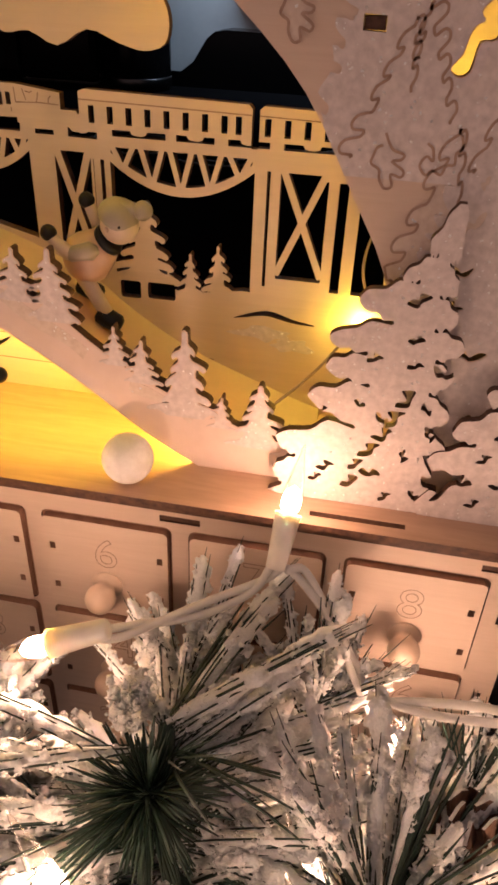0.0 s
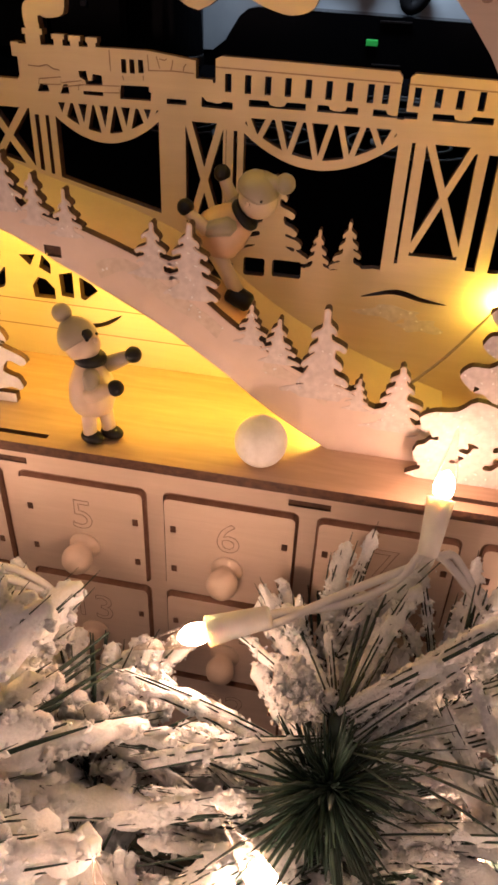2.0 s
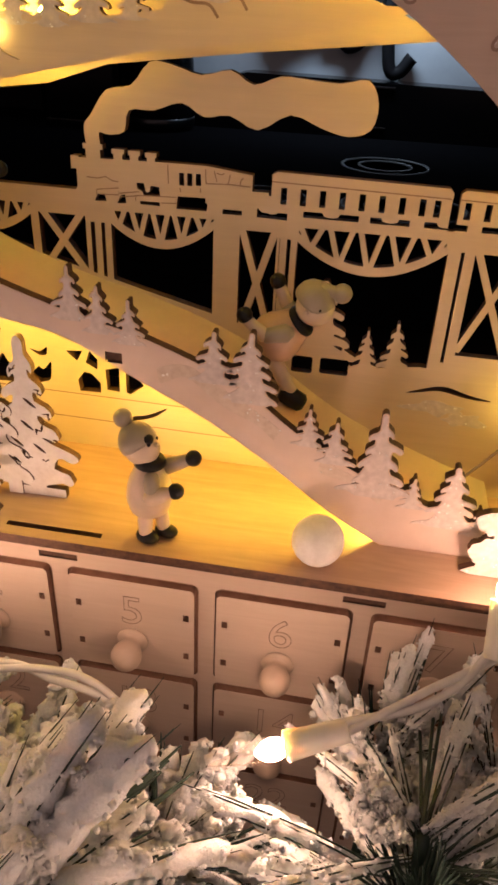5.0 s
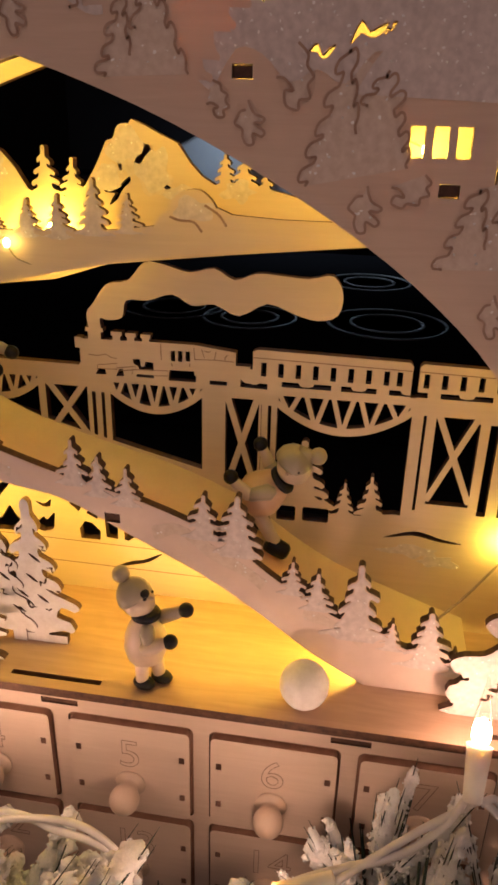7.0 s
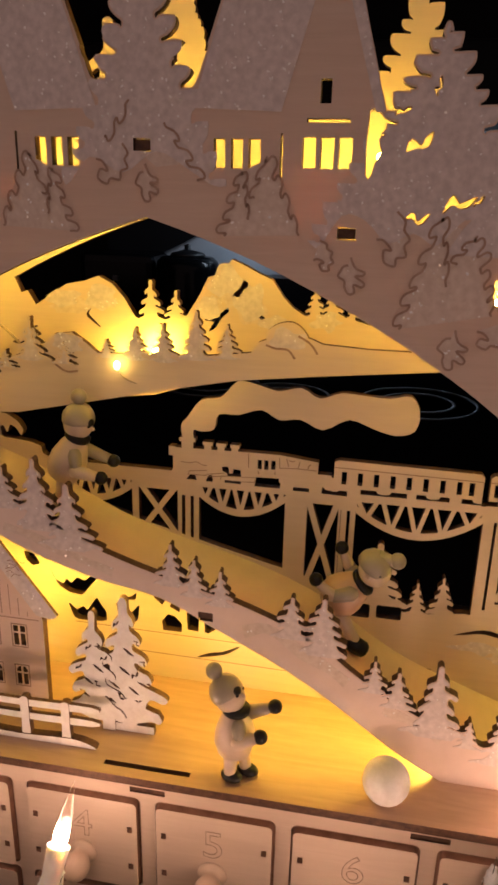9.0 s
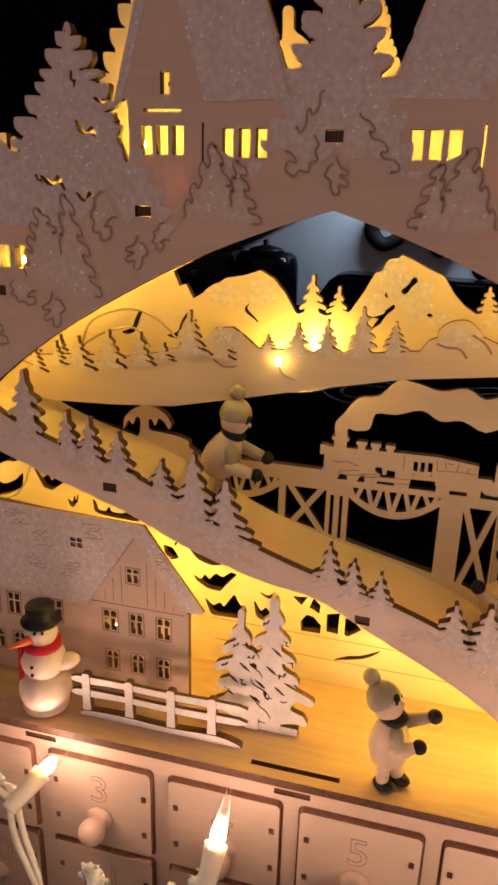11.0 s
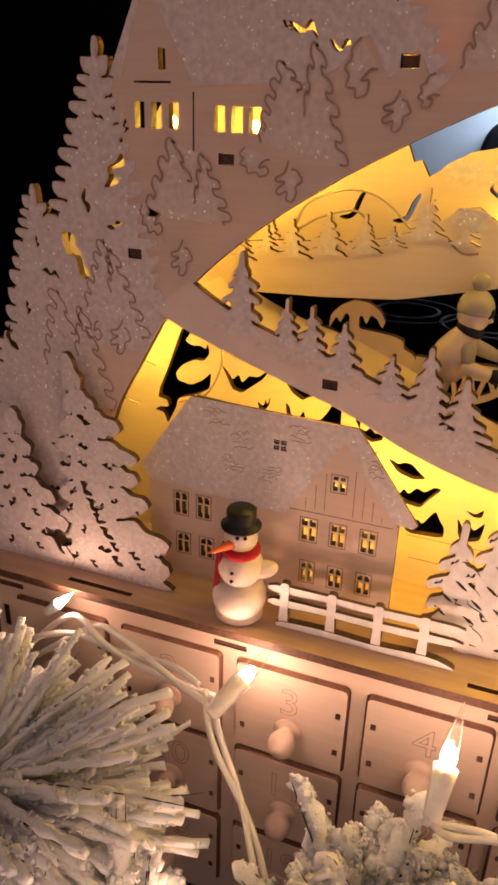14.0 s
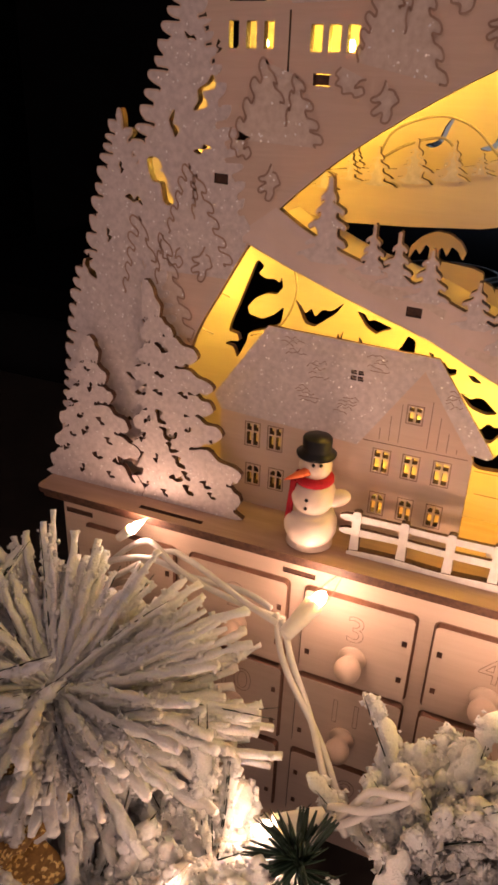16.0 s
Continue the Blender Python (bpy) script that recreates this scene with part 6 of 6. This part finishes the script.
        mats.append(0)
        for _ in range(blades if not fine else rng.random() < 0.35):
            q, off, over = rng.uniform(0, 6.283), rng.uniform(0.70, 1.05), rng.uniform(0.88, 1.08)
            turn = rng.gauss(0, 0.35)
            pts = []
            for i in range(7):
                f = 0.03 + (over - 0.03) * i / 6
                shape = 0.30 + 0.70 * min(1.0, f / 0.40)
                pts.append(at(f) + (side * math.cos(q + turn * f) + up * math.sin(q + turn * f) * flat) * body * shape * off)
            thread(pts, 0.34, 3, 1)
        for _ in range(34 if fine else 44 + 9 * fluff):
            f, q = rng.uniform(bare, 1.0), rng.uniform(0, 6.283)
            crumb_of_flock(fv, ff, at(f) + (side * math.cos(q) + up * math.sin(q) * flat) * coat(f, q) * rng.uniform(0.92, 1.12), rng.uniform(0.3, 1.0) * (1.5 if fine else min(1.5, 0.55 + width * 0.35)), rng)
        for _ in range(clots):
            f, q = rng.uniform(0.45, 1.0), rng.uniform(0, 6.283)
            o = at(f) + (side * math.cos(q) + up * math.sin(q) * flat) * coat(f, q)
            if o.y > back - 2 or crowded(o):
                continue
            r = crumb * rng.uniform(0.5, 1.3)
            lump(fv, ff, o, r, rng)
            for _ in range(7):
                e = Vector((rng.gauss(0, 1), rng.gauss(0, 1), rng.gauss(0, 1))).normalized()
                crumb_of_flock(fv, ff, o + e * r * rng.uniform(0.8, 1.2), r * rng.uniform(0.18, 0.4), rng)
    tagged(from_lists("needles", verts, faces, [FLOCK, NEEDLE], t, "", mats, True), kind="stuff")
    if ff:
        tagged(from_lists("flock", fv, ff, FLOCK, t, "", None, True), kind="stuff")
    return t


BRANCHES = [
    ((141, 120, 146), (-0.12, 0.45, 0.85), 900, 76, 1.55, 1, 0.9, 1.15, 1.3, 0.66, 0.9, 0.5, 4, (0.6, 1.05), 196, 10),
    ((22, 70, 140), (0.62, 0.62, 0.3), 300, 84, 0.7, 2, 0.95, 2.3, 1.8, 0.3, 0.55, 0.1, 4, (0.65, 1.05), 190, 10),
    ((205, 95, 122), (0.1, 0.2, 1.0), 520, 68, 1.4, 3, 0.85, 1.2, 1.5, 0.35, 0.55, 0.6, 3, (0.65, 1.05), 190, 14),
    ((-198, 122, 122), (0.1, -0.15, 0.95), 2500, 92, 1.56, 4, 1.0, 0.98, 1.5, 0.5, 0.42, 0.0, 4, (0.70, 1.0), 168, 2, 1, 0.62),
    ((-40, 138, 100), (0.1, 0.25, 0.9), 230, 58, 0.95, 5, 1.0, 1.9, 3.2, 0.35, 0.55, 0.3, 2, (0.65, 1.05), 190, 8, 2),
    ((8, 142, 100), (0.05, 0.2, 0.9), 230, 54, 1.0, 6, 1.0, 1.9, 3.2, 0.35, 0.55, 0.3, 2, (0.65, 1.05), 190, 8, 2),
    ((-110, 92, 100), (-0.1, 0.0, 1.0), 320, 56, 1.3, 7, 0.98, 1.9, 2.6, 0.35, 0.55, 0.2, 2, (0.65, 1.05), 150, 10, 2),
    ((-150, 70, 88), (0, 0, 1), 320, 66, 1.3, 8, 0.97, 1.71, 2.4, 0.35, 0.55, 0.2, 2, (0.65, 1.05), 150, 10, 2),
    ((70, 60, 108), (0.1, 0.1, 1), 320, 64, 1.3, 9, 0.92, 1.61, 2.2, 0.35, 0.55, 0.4, 3, (0.65, 1.05), 150, 14),
    ((112, 50, 96), (0, 0, 1), 320, 60, 1.3, 11, 0.92, 1.42, 1.8, 0.35, 0.55, 0.4, 3, (0.65, 1.05), 150, 12),
    ((-246, 100, 120), (-0.3, 0.1, 0.9), 320, 76, 1.3, 12, 0.97, 1.61, 1.8, 0.35, 0.55, 0.2, 3, (0.65, 1.05), 160, 6),
    ((-60, 80, 70), (0, 0, 1), 140, 60, 1.3, 13, 0.98, 1.9, 2.4),
    ((60, 130, 96), (0, 0.2, 1), 300, 56, 1.2, 14, 0.85, 1.42, 2.2, 0.35, 0.55, 0.3, 2, (0.65, 1.05), 190, 10),
    ((-290, 130, 110), (-0.1, 0.2, 1), 200, 76, 1.2, 15, 0.9, 1.52, 1.6),
    ((160, 150, 84), (0.1, 0.3, 1), 260, 56, 1.2, 16, 0.75, 1.23, 1.8, 0.35, 0.55, 0.3, 2, (0.65, 1.05), 190, 10),
    ((-80, 97, 122), (0.1, -0.25, 1), 120, 25, 1.25, 17, 0.0, 1.9, 1.0, 0.1),
    ((141, 103, 150), (0.15, -0.35, 0.85), 320, 27, 1.35, 19, 0.0, 1.3, 1.0, 0.15, 0.9),
    ((134, 176, 106), (0.05, 0.08, 1), 110, 64, 0.55, 21, 0.9, 1.35, 1.5, 0.1, 0.55, 0.3, 6, (0.65, 1.05), 200, 5),
    ((180, 172, 102), (0.15, 0.08, 1), 130, 66, 0.6, 22, 0.8, 1.2, 1.5, 0.1, 0.55, 0.4, 6, (0.65, 1.05), 200, 5),
    ((240, 160, 80), (0.1, 0.3, 1), 260, 56, 1.2, 18, 0.6, 1.23, 1.6, 0.35, 0.55, 0.5, 2, (0.65, 1.05), 190, 8),
]
for b in BRANCHES:
    branch(*b)

# lump of snow on the tip of the near branch
rng = random.Random(77)
fv, ff = [], []
for k in range(46):
    o, s = Vector((127.5 + rng.gauss(0, 4.4), 126 + rng.gauss(0, 4), 153.5 + rng.gauss(0, 2.6))), rng.uniform(1.2, 2.8)
    lump(fv, ff, o, s, rng)
    for _ in range(12):
        e = Vector((rng.gauss(0, 1), rng.gauss(0, 1), rng.gauss(0, 1))).normalized()
        crumb_of_flock(fv, ff, o + e * s, s * rng.uniform(0.2, 0.4), rng)
tagged(from_lists("snow_lump", fv, ff, FLOCK, smooth=True), "clotted lump of white flock on a branch tip", "snow")


def pine_cone(at, r, h, turn):
    """Closed spiral of woody scales with frosted tips."""
    t = tagged(empty("pine_cone", *at), "brown pine cone with frosted white scale tips", "pine cone")
    m0 = pose(*at) @ pose(0, 0, 0, *turn)
    from_bm("core", placed(turned([(r * 0.3, -h * 0.5), (r * 0.6, -h * 0.2), (r * 0.5, h * 0.2), (r * 0.1, h * 0.5)], 12), m0), CONE, t)
    for k in range(64):
        f = k / 63
        rr = r * math.sin(math.pi * (0.18 + 0.75 * f)) ** 0.8
        bm = bmesh.new()
        s = r * 0.30 * (1.1 - 0.5 * f)
        pts = [(0, -s * 0.5, 0), (0, s * 0.5, 0), (s * 1.6, s * 0.8, s * 0.35), (s * 2.0, 0, s * 0.6), (s * 1.6, -s * 0.8, s * 0.35)]
        top = [bm.verts.new((x, y, z + s * 0.14)) for x, y, z in pts]
        low = [bm.verts.new((x, y, z - s * 0.14)) for x, y, z in pts]
        bm.faces.new(top)
        bm.faces.new(low[::-1])
        for i in range(5):
            face = bm.faces.new((low[i], low[(i + 1) % 5], top[(i + 1) % 5], top[i]))
            face.material_index = 1 if i in (2, 3) else 0
        placed(bm, m0 @ pose(0, 0, -h * 0.45 + h * 0.9 * f, 0, 0, 137.5 * k) @ pose(max(0.0, rr - s * 1.7), 0, 0, 0, -35 + 10 * f, 0))
        from_bm("scale", bm, [CONE, FLOCK], t)
    return t


pine_cone((230, 118, 124), 20, 40, (20, 25, 0))


def gold_petal(at, turn, length, width, seed):
    """Stiff glitter-coated petal, slightly cupped, with a ragged edge."""
    rng = random.Random(seed)
    n, verts, faces = 14, [], []
    for i in range(n + 1):
        f = i / n
        half = width / 2 * math.sin(math.pi * min(1, 0.12 + 0.88 * f)) ** 0.7 * rng.uniform(0.88, 1.08)
        for side in (-1, -0.5, 0, 0.5, 1):
            verts.append((length * f, half * side, 0.18 * half * side * side + 6 * math.sin(2.4 * f) + rng.uniform(-0.3, 0.3)))
    for i in range(n):
        for k in range(4):
            faces.append([5 * i + k, 5 * i + 5 + k, 5 * i + 6 + k, 5 * i + 1 + k])
    top = len(verts)
    verts += [(x, y, z - 1.2) for x, y, z in verts]
    faces += [[i + top for i in f[::-1]] for f in faces]
    rim = [5 * i for i in range(n + 1)] + [5 * n + k for k in range(1, 5)] + [5 * i + 4 for i in range(n - 1, -1, -1)] + [3, 2, 1]
    faces += [[rim[i], rim[(i + 1) % len(rim)], rim[(i + 1) % len(rim)] + top, rim[i] + top][::-1] for i in range(len(rim))]
    m = pose(*at) @ pose(0, 0, 0, *turn)
    return [tuple(m @ Vector(v)) for v in verts], faces


flower = tagged(empty("gold_flower", -188, 55, 110), "gold glitter fabric flower tucked into the garland", "flower")
for k, (rz, ry) in enumerate(((10, -14), (48, -18), (88, -14), (150, -10), (215, -8), (300, -8))):
    v, f = gold_petal((-192, 54, 106), (0, ry, rz), 46, 27, 500 + k)
    from_lists("petal", v, f, GOLD, flower, smooth=True)
from_bm("centre", placed(turned(ball_profile(5, 0, 8), 12), pose(-192, 54, 109)), GOLD, flower, smooth=True)
tube("stem", [(-192, 54, 106), (-192, 56, 50), (-192, 60, TABLE + 1)], 1.6, NEEDLE, flower)
